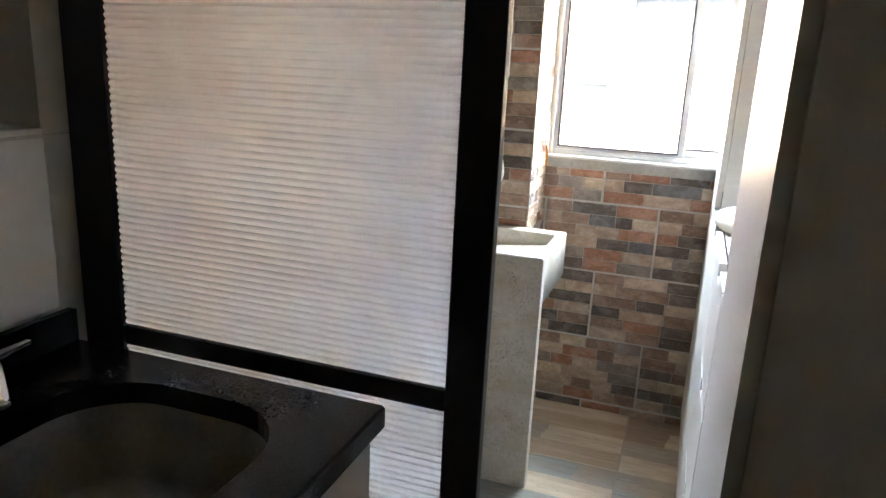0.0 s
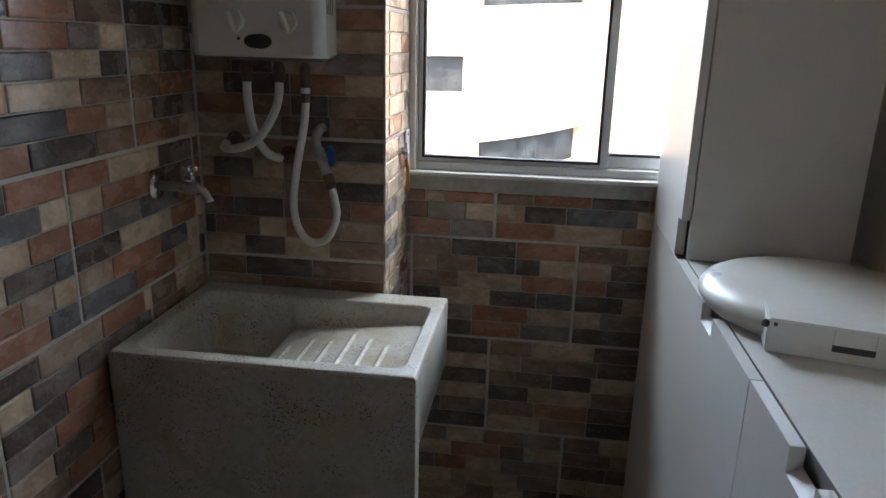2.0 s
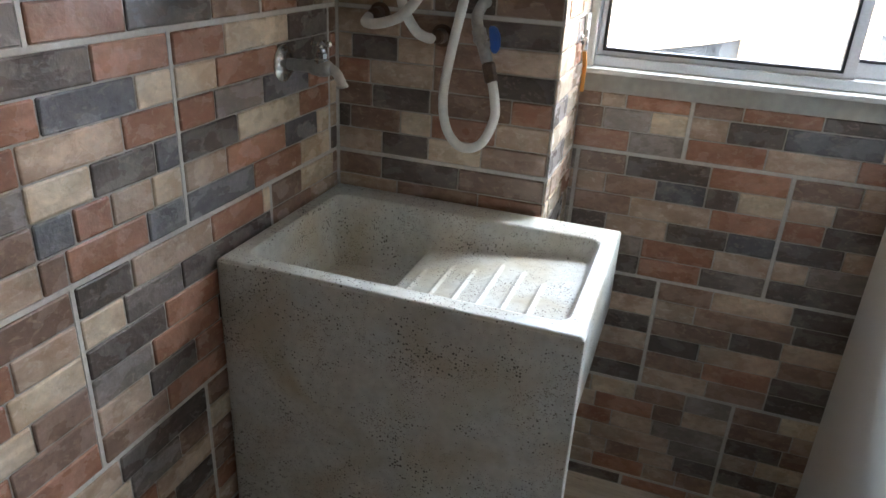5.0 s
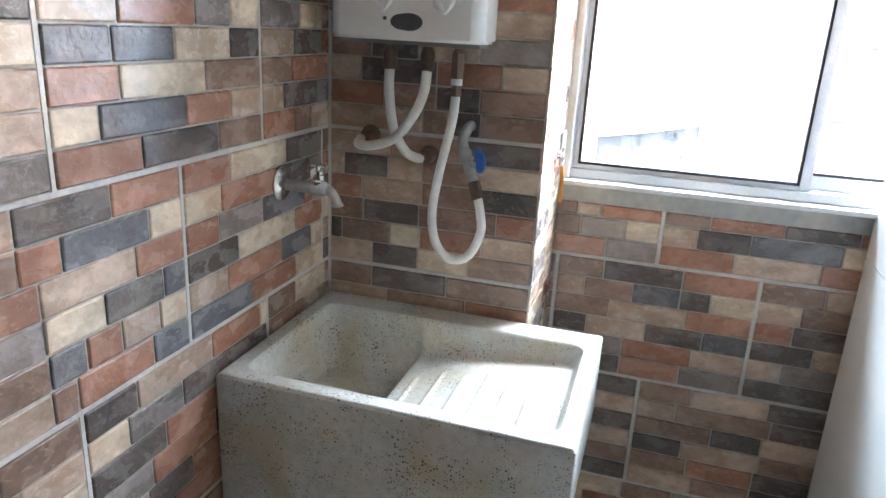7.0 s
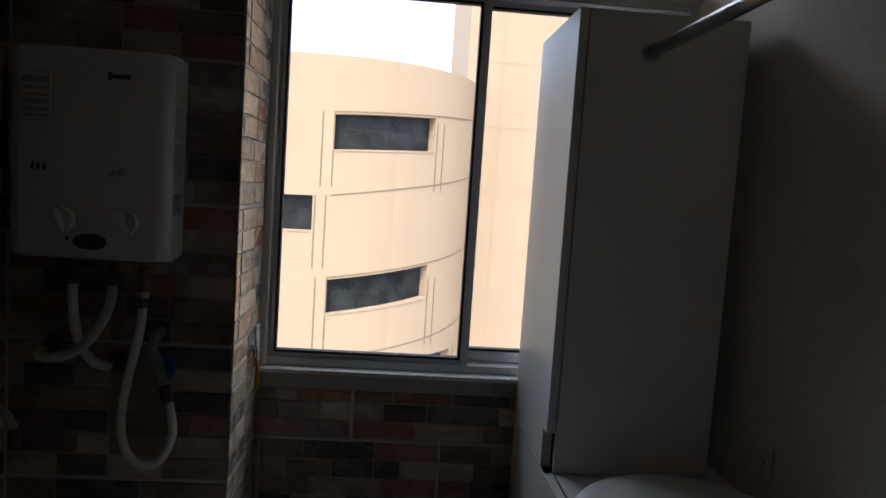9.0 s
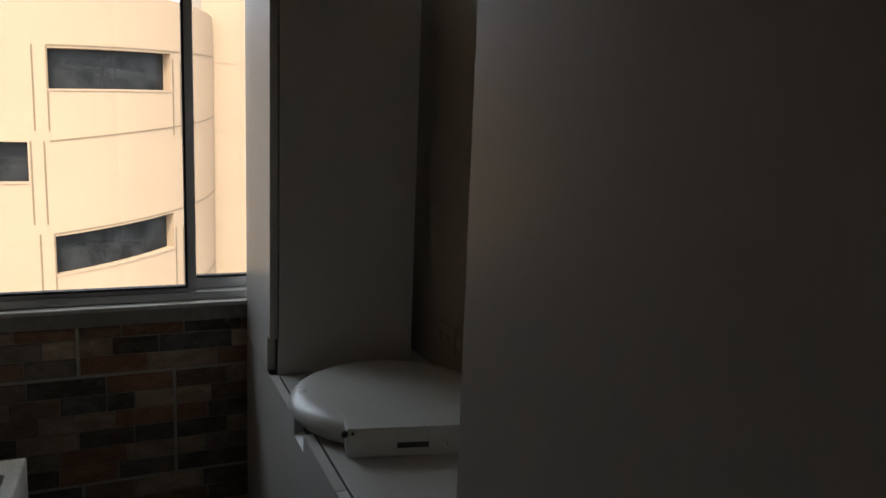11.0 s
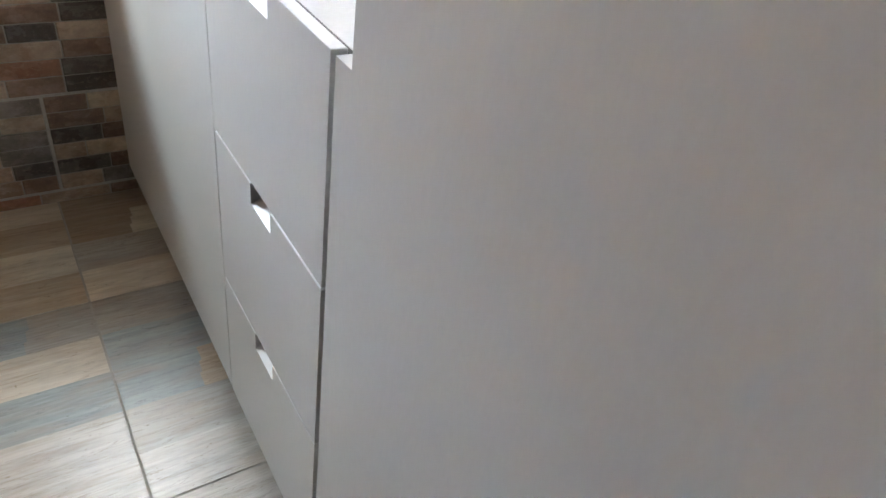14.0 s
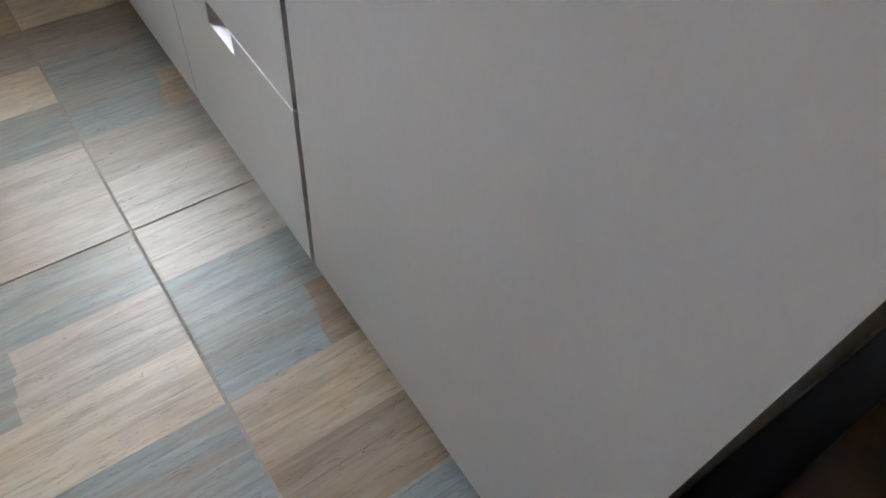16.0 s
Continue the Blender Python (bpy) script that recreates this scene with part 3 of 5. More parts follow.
for a in (20, 110):
    c, s = math.cos(radians(a)) * 0.0185, math.sin(radians(a)) * 0.0185
    lathe(hb, (SX - c, TY - s, HZ), (SX + c, TY + s, HZ), [(0, 0.0025), (0.002, 0.0052), (0.006, 0.0056), (0.010, 0.0036), (0.0185, 0.0048), (0.027, 0.0036), (0.031, 0.0056), (0.035, 0.0052), (0.037, 0.0025)], 12)
part("cross_handle", hb, CHROME, tap, smooth=True)

setting("trim_corner", boxes((X_LEFT - 0.001, X_LEFT + 0.002, Y_COL - 0.0025, Y_COL - 0.0005, 0.75, Z_TOP)), GROUT, "thin pale grout line in the tiled corner", "trim")

# ---- water heater ----
HX0, HX1, HY0, HY1, HZ0, HZ1 = -0.710, -0.411, 2.785, Y_COL - 0.002, 1.294, 1.687
heater = thing("water_heater", ((HX0 + HX1) / 2, HY1, HZ0), "white enamelled gas water heater with two knobs on the tiled wall", "water heater")
plan = []
for cx, a in ((HX1 - 0.024, 270), (HX0 + 0.024, 180)):
    corner = [(cx + 0.024 * math.cos(radians(a + 90 * k / 8)), HY0 + 0.024 + 0.024 * math.sin(radians(a + 90 * k / 8))) for k in range(9)]
    plan.append(corner)
ring = plan[1] + plan[0] + [(HX1, HY1), (HX0, HY1)]
hbm = bmesh.new()
prism(hbm, [(x, y, HZ0) for x, y in ring], [(x, y, HZ1) for x, y in ring])
bmesh.ops.bevel(hbm, geom=[e for e in hbm.edges if abs(e.verts[0].co.z - e.verts[1].co.z) < 1e-6 and e.verts[0].co.y < HY1 - 0.001], offset=0.006, segments=3, affect="EDGES")
body = part("casing", hbm, ENAMEL, heater)
for f in body.data.polygons:
    f.use_smooth = len(f.vertices) == 4 and f.area < 0.02
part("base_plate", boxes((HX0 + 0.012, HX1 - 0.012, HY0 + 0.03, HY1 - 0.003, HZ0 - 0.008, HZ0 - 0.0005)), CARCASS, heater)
FY = HY0 - 0.0006
for name, rows, mt, lab in (
        ("rating_label", [(-0.6865, -0.6258, FY - 0.0006, FY, 1.5497, 1.6360)], PLASTIC, "paper rating label"),
        ("label_border", [(-0.6882, -0.6241, FY - 0.0003, FY, 1.5480, 1.6377)], LABEL, ""),
        ("badge", [(-0.5271, -0.5209, FY - 0.001, FY, 1.6309, 1.6463), (-0.5209, -0.4859, FY - 0.001, FY, 1.6340, 1.6422)], DARKPRINT, "dark maker's badge"),
        ("capacity_mark", [(-0.5219, -0.5116, FY - 0.001, FY, 1.4530, 1.4643), (-0.5075, -0.4942, FY - 0.001, FY, 1.4530, 1.4674)], LABEL, "")):
    part(name, boxes(*rows), mt, heater, lab)
for z, h in ((1.6175, 0.011), (1.6052, 0.006), (1.5929, 0.004), (1.5785, 0.010), (1.5641, 0.008), (1.5548, 0.005)):
    part("label_line", boxes((-0.6803, -0.6320, FY - 0.0014, FY - 0.0008, z, z + h)), LABEL, heater)
for i in range(3):
    cx = -0.6608 + i * 0.0105
    part("flame_mark", prism(bmesh.new(), [(cx + dx, FY - 0.001, 1.4633 + dz) for dx, dz in ((0, 0.0085), (0.0032, 0.002), (0.0028, -0.004), (0, -0.0085), (-0.0028, -0.004), (-0.0032, 0.002))],
                             [(cx + dx, FY, 1.4633 + dz) for dx, dz in ((0, 0.0085), (0.0032, 0.002), (0.0028, -0.004), (0, -0.0085), (-0.0028, -0.004), (-0.0032, 0.002))]), DARKPRINT, heater)
for cx in (-0.6011, -0.4849):
    k = part("control_knob", lathe(bmesh.new(), (cx, HY0 + 0.002, 1.3666), (cx, HY0 - 0.1, 1.3666), [(0, 0.0205), (0.005, 0.0200), (0.009, 0.0175), (0.010, 0.011)], 28), ENAMEL, heater, smooth=True)
    gb = bmesh.new()
    prism(gb, [(cx - 0.018, HY0 - 0.007, 1.3870), (cx - 0.008, HY0 - 0.007, 1.3880), (cx + 0.009, HY0 - 0.007, 1.3440), (cx + 0.000, HY0 - 0.007, 1.3410)],
          [(cx - 0.016, HY0 - 0.024, 1.3850), (cx - 0.011, HY0 - 0.024, 1.3858), (cx + 0.007, HY0 - 0.024, 1.3452), (cx + 0.002, HY0 - 0.024, 1.3430)])
    bmesh.ops.bevel(gb, geom=list(gb.edges), offset=0.0014, segments=2, affect="EDGES")
    tagged(adopt(link("grip", gb, ENAMEL), k))
    rim = hose(bmesh.new(), [(cx + 0.004, HY0 - 0.013, 1.3430), (cx + 0.013, HY0 - 0.014, 1.3520), (cx + 0.0185, HY0 - 0.013, 1.3680), (cx + 0.012, HY0 - 0.011, 1.3840), (cx - 0.002, HY0 - 0.008, 1.3870)], 0.0034, 10, 8)
    tagged(adopt(link("rim", rim, ENAMEL, True), k))
ov = [(-0.5487 + 0.0255 * math.cos(k * math.tau / 28), 1.3265 + 0.0155 * math.sin(k * math.tau / 28)) for k in range(28)]
part("viewing_port", prism(bmesh.new(), [(x, FY, z) for x, z in ov], [(-0.5487 + (x + 0.535) * 0.9, FY - 0.003, 1.3265 + (z - 1.3265) * 0.9) for x, z in ov]), DARKPRINT, heater, "dark oval flame window")
part("igniter_dot", lathe(bmesh.new(), (-0.5960, FY, 1.3316), (-0.5960, 0, 1.3316), [(0, 0.0038), (0.002, 0.0034)], 12), DARKPRINT, heater)
part("edge_badge", lathe(bmesh.new(), (HX0 - 0.001, HY0 + 0.03, 1.3502), (HX0 + 0.01, HY0 - 0.02, 1.3502), [(0, 0.012), (0.012, 0.011)], 16), CARCASS, heater)
SXx = HX1 + 0.0006
for z0, z1 in ((1.6052, 1.6618), (1.5332, 1.5949), (1.4407, 1.5229)):
    part("side_label", boxes((HX1, SXx, HY0 + 0.028, HY0 + 0.082, z0, z1)), LABEL, heater, "printed side label")
for i in range(4):
    part("side_slot", boxes((HX1, SXx, HY0 + 0.030 + i * 0.013, HY0 + 0.035 + i * 0.013, 1.3841, 1.4252)), DARKPRINT, heater)


# ---- hoses ----
def water_hose(label, top, points, wall_end):
    t = thing("water_hose", (top[0], top[1], HZ0 - 0.008), label, "hose", "hoses of the water heater")
    part("tube", hose(bmesh.new(), [top] + points, 0.0095), HOSE, t, smooth=True)
    part("top_fitting", lathe(bmesh.new(), (top[0], top[1], HZ0 - 0.009), (top[0], top[1], 0), [(0, 0.009), (0.012, 0.0135), (0.034, 0.0135), (0.044, 0.011)], 12), BRASS, t, "aged brown metal coupling")
    a, b = Vector(points[-1]), Vector(wall_end)
    part("wall_fitting", lathe(bmesh.new(), b, (b.x, 0, b.z), [(0, 0.021), (0.004, 0.021), (0.007, 0.014), (0.03, 0.013), (0.034, 0.010)], 16), BRASS, t, "aged brown wall elbow")
    return t


YW = Y_COL - 0.001
water_hose("white water hose that drops straight to a wall elbow", (-0.595, 2.815, 1.270),
           [(-0.596, 2.815, 1.200), (-0.588, 2.822, 1.130), (-0.568, 2.835, 1.085), (-0.548, 2.848, 1.070), (-0.536, 2.858, 1.070)], (-0.530, YW, 1.072))
water_hose("white water hose that sweeps sideways to a wall elbow", (-0.520, 2.812, 1.272),
           [(-0.522, 2.808, 1.210), (-0.540, 2.803, 1.160), (-0.580, 2.806, 1.112), (-0.630, 2.815, 1.092), (-0.664, 2.828, 1.090), (-0.668, 2.850, 1.098)], (-0.660, YW, 1.102))
gas = thing("gas_hose", (-0.461, 2.81, HZ0 - 0.008), "white gas hose looping from the heater to a shut-off valve", "hose", "hoses of the water heater")
part("top_fitting", lathe(bmesh.new(), (-0.461, 2.81, HZ0 - 0.009), (-0.461, 2.81, 0), [(0, 0.007), (0.008, 0.0125), (0.052, 0.0125), (0.056, 0.0085), (0.062, 0.0085), (0.072, 0.0105), (0.085, 0.0105)], 6), BRASS, gas, "long brown hexagonal coupling")
part("clamp_band", lathe(bmesh.new(), (-0.461, 2.81, 1.232), (-0.461, 2.81, 0), [(0, 0.0105), (0.012, 0.0105)], 18), ALU, gas)
part("tube", hose(bmesh.new(), [(-0.461, 2.81, 1.206), (-0.466, 2.808, 1.150), (-0.484, 2.806, 1.060), (-0.496, 2.806, 0.975), (-0.486, 2.806, 0.915), (-0.455, 2.806, 0.884),
                               (-0.418, 2.808, 0.896), (-0.397, 2.81, 0.945), (-0.401, 2.816, 0.980), (-0.412, 2.826, 1.014)], 0.0088), HOSE, gas, smooth=True)
part("lower_fitting", lathe(bmesh.new(), (-0.411, 2.825, 1.006), (-0.426, 2.834, 1.050), [(0, 0.0105), (0.004, 0.0130), (0.016, 0.0130), (0.017, 0.0118), (0.019, 0.0130), (0.032, 0.0130), (0.036, 0.010)], 8), BRASS, gas, "dark green-brown hexagonal coupling")
valve = thing("gas_valve", (-0.44, YW, 1.14), "grey gas shut-off valve with a blue lever", "valve")
part("body", hose(bmesh.new(), [(-0.424, 2.833, 1.040), (-0.436, 2.838, 1.066), (-0.447, 2.843, 1.092), (-0.454, 2.850, 1.114), (-0.450, 2.860, 1.132), (-0.448, 2.870, 1.138), (-0.448, YW, 1.138)], 0.0105), ZINC, valve, smooth=True)
part("collar", lathe(bmesh.new(), (-0.440, 2.840, 1.074), (-0.449, 2.845, 1.096), [(0, 0.011), (0.002, 0.0142), (0.007, 0.0142), (0.009, 0.0125), (0.022, 0.0130), (0.024, 0.0105)], 14, ), ZINC, valve)
lv = bmesh.new()
prism(lv, [(-0.423, 2.820, 1.104), (-0.409, 2.814, 1.105), (-0.400, 2.814, 1.090), (-0.399, 2.814, 1.068), (-0.407, 2.816, 1.057), (-0.417, 2.820, 1.062)],
      [(-0.423, 2.832, 1.104), (-0.409, 2.826, 1.105), (-0.400, 2.826, 1.090), (-0.399, 2.826, 1.068), (-0.407, 2.828, 1.057), (-0.417, 2.832, 1.062)])
bmesh.ops.bevel(lv, geom=list(lv.edges), offset=0.0025, segments=2, affect="EDGES")
part("lever", lv, BLUE, valve, "flat blue plastic lever")
part("lever_pin", rod(bmesh.new(), (-0.416, 2.826, 1.075), (-0.438, 2.838, 1.070), 0.005), ZINC, valve)

# ---- fittings on the side of the projection ----
plate = thing("switch_plate", (X_COL, 3.13, 1.07), "small white blank plate beside the window", "plate")
part("plate", boxes((X_COL, X_COL + 0.006, 3.108, 3.152, 1.018, 1.112), bevel=0.002), PLASTIC, plate)
part("mark", boxes((X_COL + 0.006, X_COL + 0.0066, 3.122, 3.138, 1.098, 1.103)), DARKPRINT, plate)
tie = thing("wall_hook", (X_COL, 3.075, 1.05), "small chrome hook with a hanging orange strap", "hook")
hk = lathe(bmesh.new(), (X_COL, 3.075, 1.066), (X_COL + 0.1, 3.075, 1.066), [(0, 0.010), (0.003, 0.010), (0.006, 0.005), (0.014, 0.005), (0.016, 0.003)], 14)
lathe(hk, (X_COL + 0.011, 3.075, 1.040), (X_COL + 0.011, 3.075, 1.09), [(0, 0.003), (0.006, 0.007), (0.016, 0.007), (0.022, 0.004), (0.045, 0.003)], 12)
part("hook", hk, CHROME, tie)
part("strap", prism(bmesh.new(), [(X_COL + 0.008, 3.070, 1.042), (X_COL + 0.008, 3.076, 1.043), (X_COL + 0.008, 3.104, 1.012), (X_COL + 0.008, 3.104, 0.956), (X_COL + 0.008, 3.098, 0.956), (X_COL + 0.008, 3.098, 1.008)],
                   [(X_COL + 0.016, 3.070, 1.042), (X_COL + 0.016, 3.076, 1.043), (X_COL + 0.016, 3.104, 1.012), (X_COL + 0.016, 3.104, 0.956), (X_COL + 0.016, 3.098, 0.956), (X_COL + 0.016, 3.098, 1.008)]), ORANGE, tie, "orange strap")


# ---- cabinets ----
def front(name, parent, y0, y1, z0, z1, notch=None, label="", proud=0.0):
    """A door or drawer front, which may stand a little proud. notch: ('top', y0, y1), ('side', z0, z1) on the far edge, or ('near', z0, z1) on the near edge."""
    d0, d1 = 0.034, 0.025

    def outline(d):
        if notch and notch[0] == "top":
            a, b = notch[1:]
            return [(y0, z0), (y1, z0), (y1, z1), (b, z1), (b, z1 - d), (a, z1 - d), (a, z1), (y0, z1)]
        if notch and notch[0] == "side":
            a, b = notch[1:]
            return [(y0, z0), (y1, z0), (y1, a), (y1 - d, a), (y1 - d, b - 0.012), (y1, b), (y1, z1), (y0, z1)]
        if notch and notch[0] == "near":
            a, b = notch[1:]
            return [(y0, z0), (y1, z0), (y1, z1), (y0, z1), (y0, b), (y0 + d, b), (y0 + d, a), (y0, a)]
        return [(y0, z0), (y1, z0), (y1, z1), (y0, z1)]

    bm = prism(bmesh.new(), [(X_FRONT - proud, y, z) for y, z in outline(d0)], [(X_FRONT + 0.018, y, z) for y, z in outline(d1)])
    return part(name, bm, LAMINATE, parent, label)


XB0, XB1 = X_FRONT + 0.021, X_RIGHT - 0.002
YA, YB, YC, YD, YE = 1.228, 1.805, 2.229, 2.802, Y_WIN - 0.003
Z_CTR = 0.898


def carcass(parent, y0, y1, z0, z1, inner=CARCASS, back=0.0, XB1=X_RIGHT - 0.002):
    t = 0.018
    XB0 = X_FRONT + 0.021 + back
    part("side_panel", boxes((XB0, XB1, y0, y0 + t, z0, z1), bevel=0.0008), LAMINATE, parent)
    part("side_panel", boxes((XB0, XB1, y1 - t, y1, z0, z1), bevel=0.0008), LAMINATE, parent)
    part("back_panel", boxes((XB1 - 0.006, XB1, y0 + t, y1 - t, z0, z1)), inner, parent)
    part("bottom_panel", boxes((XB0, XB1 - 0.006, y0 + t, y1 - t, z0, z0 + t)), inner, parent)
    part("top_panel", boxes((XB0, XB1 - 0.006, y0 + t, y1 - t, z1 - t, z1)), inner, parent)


def plinth(parent, y0, y1):
    part("plinth", boxes((X_TOE, XB1 - 0.01, y0 + 0.001, y1 - 0.001, ZF, Z_TOE + 0.0015)), PLINTH, parent, "dark recessed plinth")


base = thing("base_cabinet", (0.55, (YC + YE) / 2, ZF), "light grey laminate base cabinet under the window end of the worktop", "cabinet", "built-in laundry cabinets")
carcass(base, YC + 0.001, YE, Z_TOE + 0.002, 0.874, back=0.006)
plinth(base, YC + 0.001, YE)
front("door", base, YC + 0.002, YE - 0.001, Z_TOE, 0.9, ("top", 2.455, 2.535))
drawers = thing("drawer_unit", (0.55, (YB + YC) / 2, ZF), "light grey laminate unit of three drawers with cut-out pulls", "drawer unit", "built-in laundry cabinets")
carcass(drawers, YB + 0.001, YC - 0.001, Z_TOE + 0.002, 0.874, back=0.006)
plinth(drawers, YB + 0.001, YC - 0.001)
for z0, z1, proud, gap in ((0.6015, 0.9, 0.0, 0.002), (0.2985, 0.5965, 0.0006, 0.0065), (Z_TOE, 0.2945, 0.0012, 0.0085)):
    d = front("drawer_front", drawers, YB + 0.0045, YC - gap, z0, z1, ("top", 1.980, 2.060), proud=proud)
    for a, b in ((YB + 0.0055, 1.979), (2.061, YC - gap - 0.001)):
        tagged(adopt(link("edge_strip", boxes((X_FRONT - proud + 0.0002, X_FRONT + 0.017, a, b, z1, z1 + 0.0008)), EDGE), d), "edge strip brightened for light on its top")
tall = thing("tall_cabinet", (0.55, (YA + YB) / 2, ZF), "floor to ceiling light grey laminate cabinet with one tall door", "cabinet", "built-in laundry cabinets")
carcass(tall, YA + 0.001, YB - 0.001, Z_TOE + 0.002, 2.22, back=0.004)
plinth(tall, YA + 0.001, YB - 0.001)
front("door", tall, YA, YB - 0.0075, Z_TOE, 2.215, ("side", 0.900, 0.985))
upper = thing("upper_cabinet", (0.55, (YD + YE) / 2, 0.9), "narrow light grey laminate cabinet standing on the worktop beside the window", "cabinet", "built-in laundry cabinets")
carcass(upper, YD + 0.001, YE, Z_CTR + 0.001, 1.842, XB1=0.704)
front("door", upper, YD, YE - 0.001, 0.9025, 1.842, ("near", 0.9025, 0.985))
top = thing("worktop", (0.56, (YB + YE) / 2, 0.874), "pale grey laminate worktop over the drawers", "worktop")
part("slab", boxes((XB0 + 0.003, XB1, YB + 0.001, YE, 0.8745, Z_CTR), bevel=0.0015), TOPLAM, top)
# dark band on the pale edge: shade of the gap behind the fronts, as colour
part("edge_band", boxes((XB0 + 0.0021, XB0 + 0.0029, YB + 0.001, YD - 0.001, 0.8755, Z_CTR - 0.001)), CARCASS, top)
rail = thing("hanging_rail", (0.50, YD, 1.765), "chrome clothes rail between two cabinets", "rail")
part("tube", rod(bmesh.new(), (0.505, YD - 0.001, 1.765), (0.505, YB + 0.001, 1.765), 0.0125, 20), CHROME, rail, smooth=True)
for y, s in ((YD, -1), (YB, 1)):
    part("flange", lathe(bmesh.new(), (0.505, y, 1.765), (0.505, y + s, 1.765), [(0, 0.019), (0.003, 0.019), (0.005, 0.0165), (0.014, 0.0155)], 20), ZINC, rail, "dull metal rail socket")
outlet = thing("power_outlet", (X_RIGHT, 2.70, 0.99), "cream double power outlet on the plaster wall", "outlet")
part("cover", boxes((X_RIGHT - 0.006, X_RIGHT, 2.640, 2.752, 0.956, 1.024), bevel=0.0028), PLASTER, outlet, "cream cover plate")
for y in (2.672, 2.718):
    for dy, dz in ((-0.007, 0.006), (0.007, 0.006), (0, -0.009)):
        part("slot", boxes((X_RIGHT - 0.0068, X_RIGHT - 0.0061, y + dy - 0.0015, y + dy + 0.0015, 0.99 + dz - 0.003, 0.99 + dz + 0.003)), DARKPRINT, outlet)

# ---- rounded housing on the worktop ----
case = thing("appliance_housing", (0.555, 2.50, Z_CTR), "white round plastic housing with slotted front on the worktop", "housing")
CX, CY, R = 0.547, 2.519, 0.201
dm = bmesh.new()
lathe(dm, (CX, CY, Z_CTR + 0.0005), (CX, CY, 2), [(0.0, 0.172), (0.002, 0.182), (0.011, 0.193), (0.023, R), (0.032, R - 0.001), (0.041, R - 0.007), (0.048, R - 0.018), (0.052, R - 0.034), (0.0545, R - 0.07), (0.0555, 0.04)], 72)
part("dome", dm, PLASTIC, case, smooth=True)
bx = bmesh.new()
prism(bx, [(x, y, Z_CTR + 0.001) for x, y in ((0.405, 2.336), (0.715, 2.262), (0.735, 2.36), (0.425, 2.44))],
      [(x, y, Z_CTR + 0.054) for x, y in ((0.405, 2.336), (0.715, 2.262), (0.735, 2.36), (0.425, 2.44))])
bmesh.ops.bevel(bx, geom=list(bx.edges), offset=0.0022, segments=2, affect="EDGES")
part("front_box", bx, PLASTIC, case)


def on_front(s0, s1, z0, z1, out, name, mt, label=""):
    a, b = Vector((0.405, 2.336, 0)), Vector((0.715, 2.262, 0))
    d = (b - a).normalized()
    n = Vector((d.y, -d.x, 0))
    p = [a + d * s for s in (s0, s1)]
    q = [v + n * out for v in p]
    zz = (Z_CTR + z0, Z_CTR + z1)
    lo = [(v.x, v.y, zz[0]) for v in (p[0], p[1], q[1], q[0])]
    hi = [(v.x, v.y, zz[1]) for v in (p[0], p[1], q[1], q[0])]
    part(name, prism(bmesh.new(), lo, hi), mt, case, label)


on_front(0.088, 0.144, 0.017, 0.027, 0.0008, "slot", DARKPRINT, "dark rectangular slot")
on_front(0.0885, 0.0893, 0.030, 0.050, 0.0006, "panel_line", LABEL)
on_front(0.1425, 0.1433, 0.030, 0.050, 0.0006, "panel_line", LABEL)
on_front(0.176, 0.178, 0.018, 0.026, 0.0006, "panel_line", LABEL)
on_front(0.008, 0.013, 0.043, 0.049, 0.0008, "contact", BRASS)
part("screw", lathe(bmesh.new(), (0.402, 2.338, Z_CTR + 0.046), (0.39, 2.30, Z_CTR + 0.05), [(0, 0.006), (0.005, 0.006), (0.008, 0.003)], 10), DARKPRINT, case, "small dark screw")

# ---- kitchen side ----
part_x0, part_x1 = -0.710, 0.0205
screen = thing("glazed_partition", (-0.33, 1.188, ZF), "black aluminium partition with ribbed translucent sheets", "partition")
for nm, r in (("stile", (part_x0 - 0.046, part_x0 + 0.079, Y_PART0, Y_PART1, ZF, Z_TOP)), ("stile", (-0.038, part_x1, Y_PART0, Y_PART1, ZF, Z_TOP)),
              ("rail", (part_x0 + 0.079, -0.038, Y_PART0 + 0.002, Y_PART1 - 0.002, 0.838, 0.872)), ("rail", (part_x0 + 0.079, -0.038, Y_PART0 + 0.002, Y_PART1 - 0.002, ZF, -0.045)),
              ("rail", (part_x0 + 0.079, -0.038, Y_PART0 + 0.002, Y_PART1 - 0.002, 2.20, Z_TOP))):
    part(nm, boxes(r, bevel=0.002), BLACKALU, screen)


def ribbed(z0, z1, y):
    bm = bmesh.new()
    n = int((z1 - z0) / 0.0115) * 8
    prev = None
    for i in range(n + 1):
        z = z0 + (z1 - z0) * i / n
        off = 0.0040 * abs(math.sin(math.pi * i / 8))
        row = [bm.verts.new((x, yy, z)) for x, yy in ((part_x0 + 0.0795, y - off), (-0.0385, y - off), (-0.0385, y + 0.003), (part_x0 + 0.0795, y + 0.003))]
        if prev:
            for k in range(4):
                bm.faces.new((prev[k], prev[(k + 1) % 4], row[(k + 1) % 4], row[k]))
        else:
            bm.faces.new(row)
        prev = row
    bm.faces.new(prev[::-1])
    return bm


part("ribbed_sheet", ribbed(0.8725, 2.1995, 1.189), REEDED, screen, "horizontally ribbed translucent sheet")
part("ribbed_sheet", ribbed(-0.0445, 0.8375, 1.189), REEDED, screen, "horizontally ribbed translucent sheet")

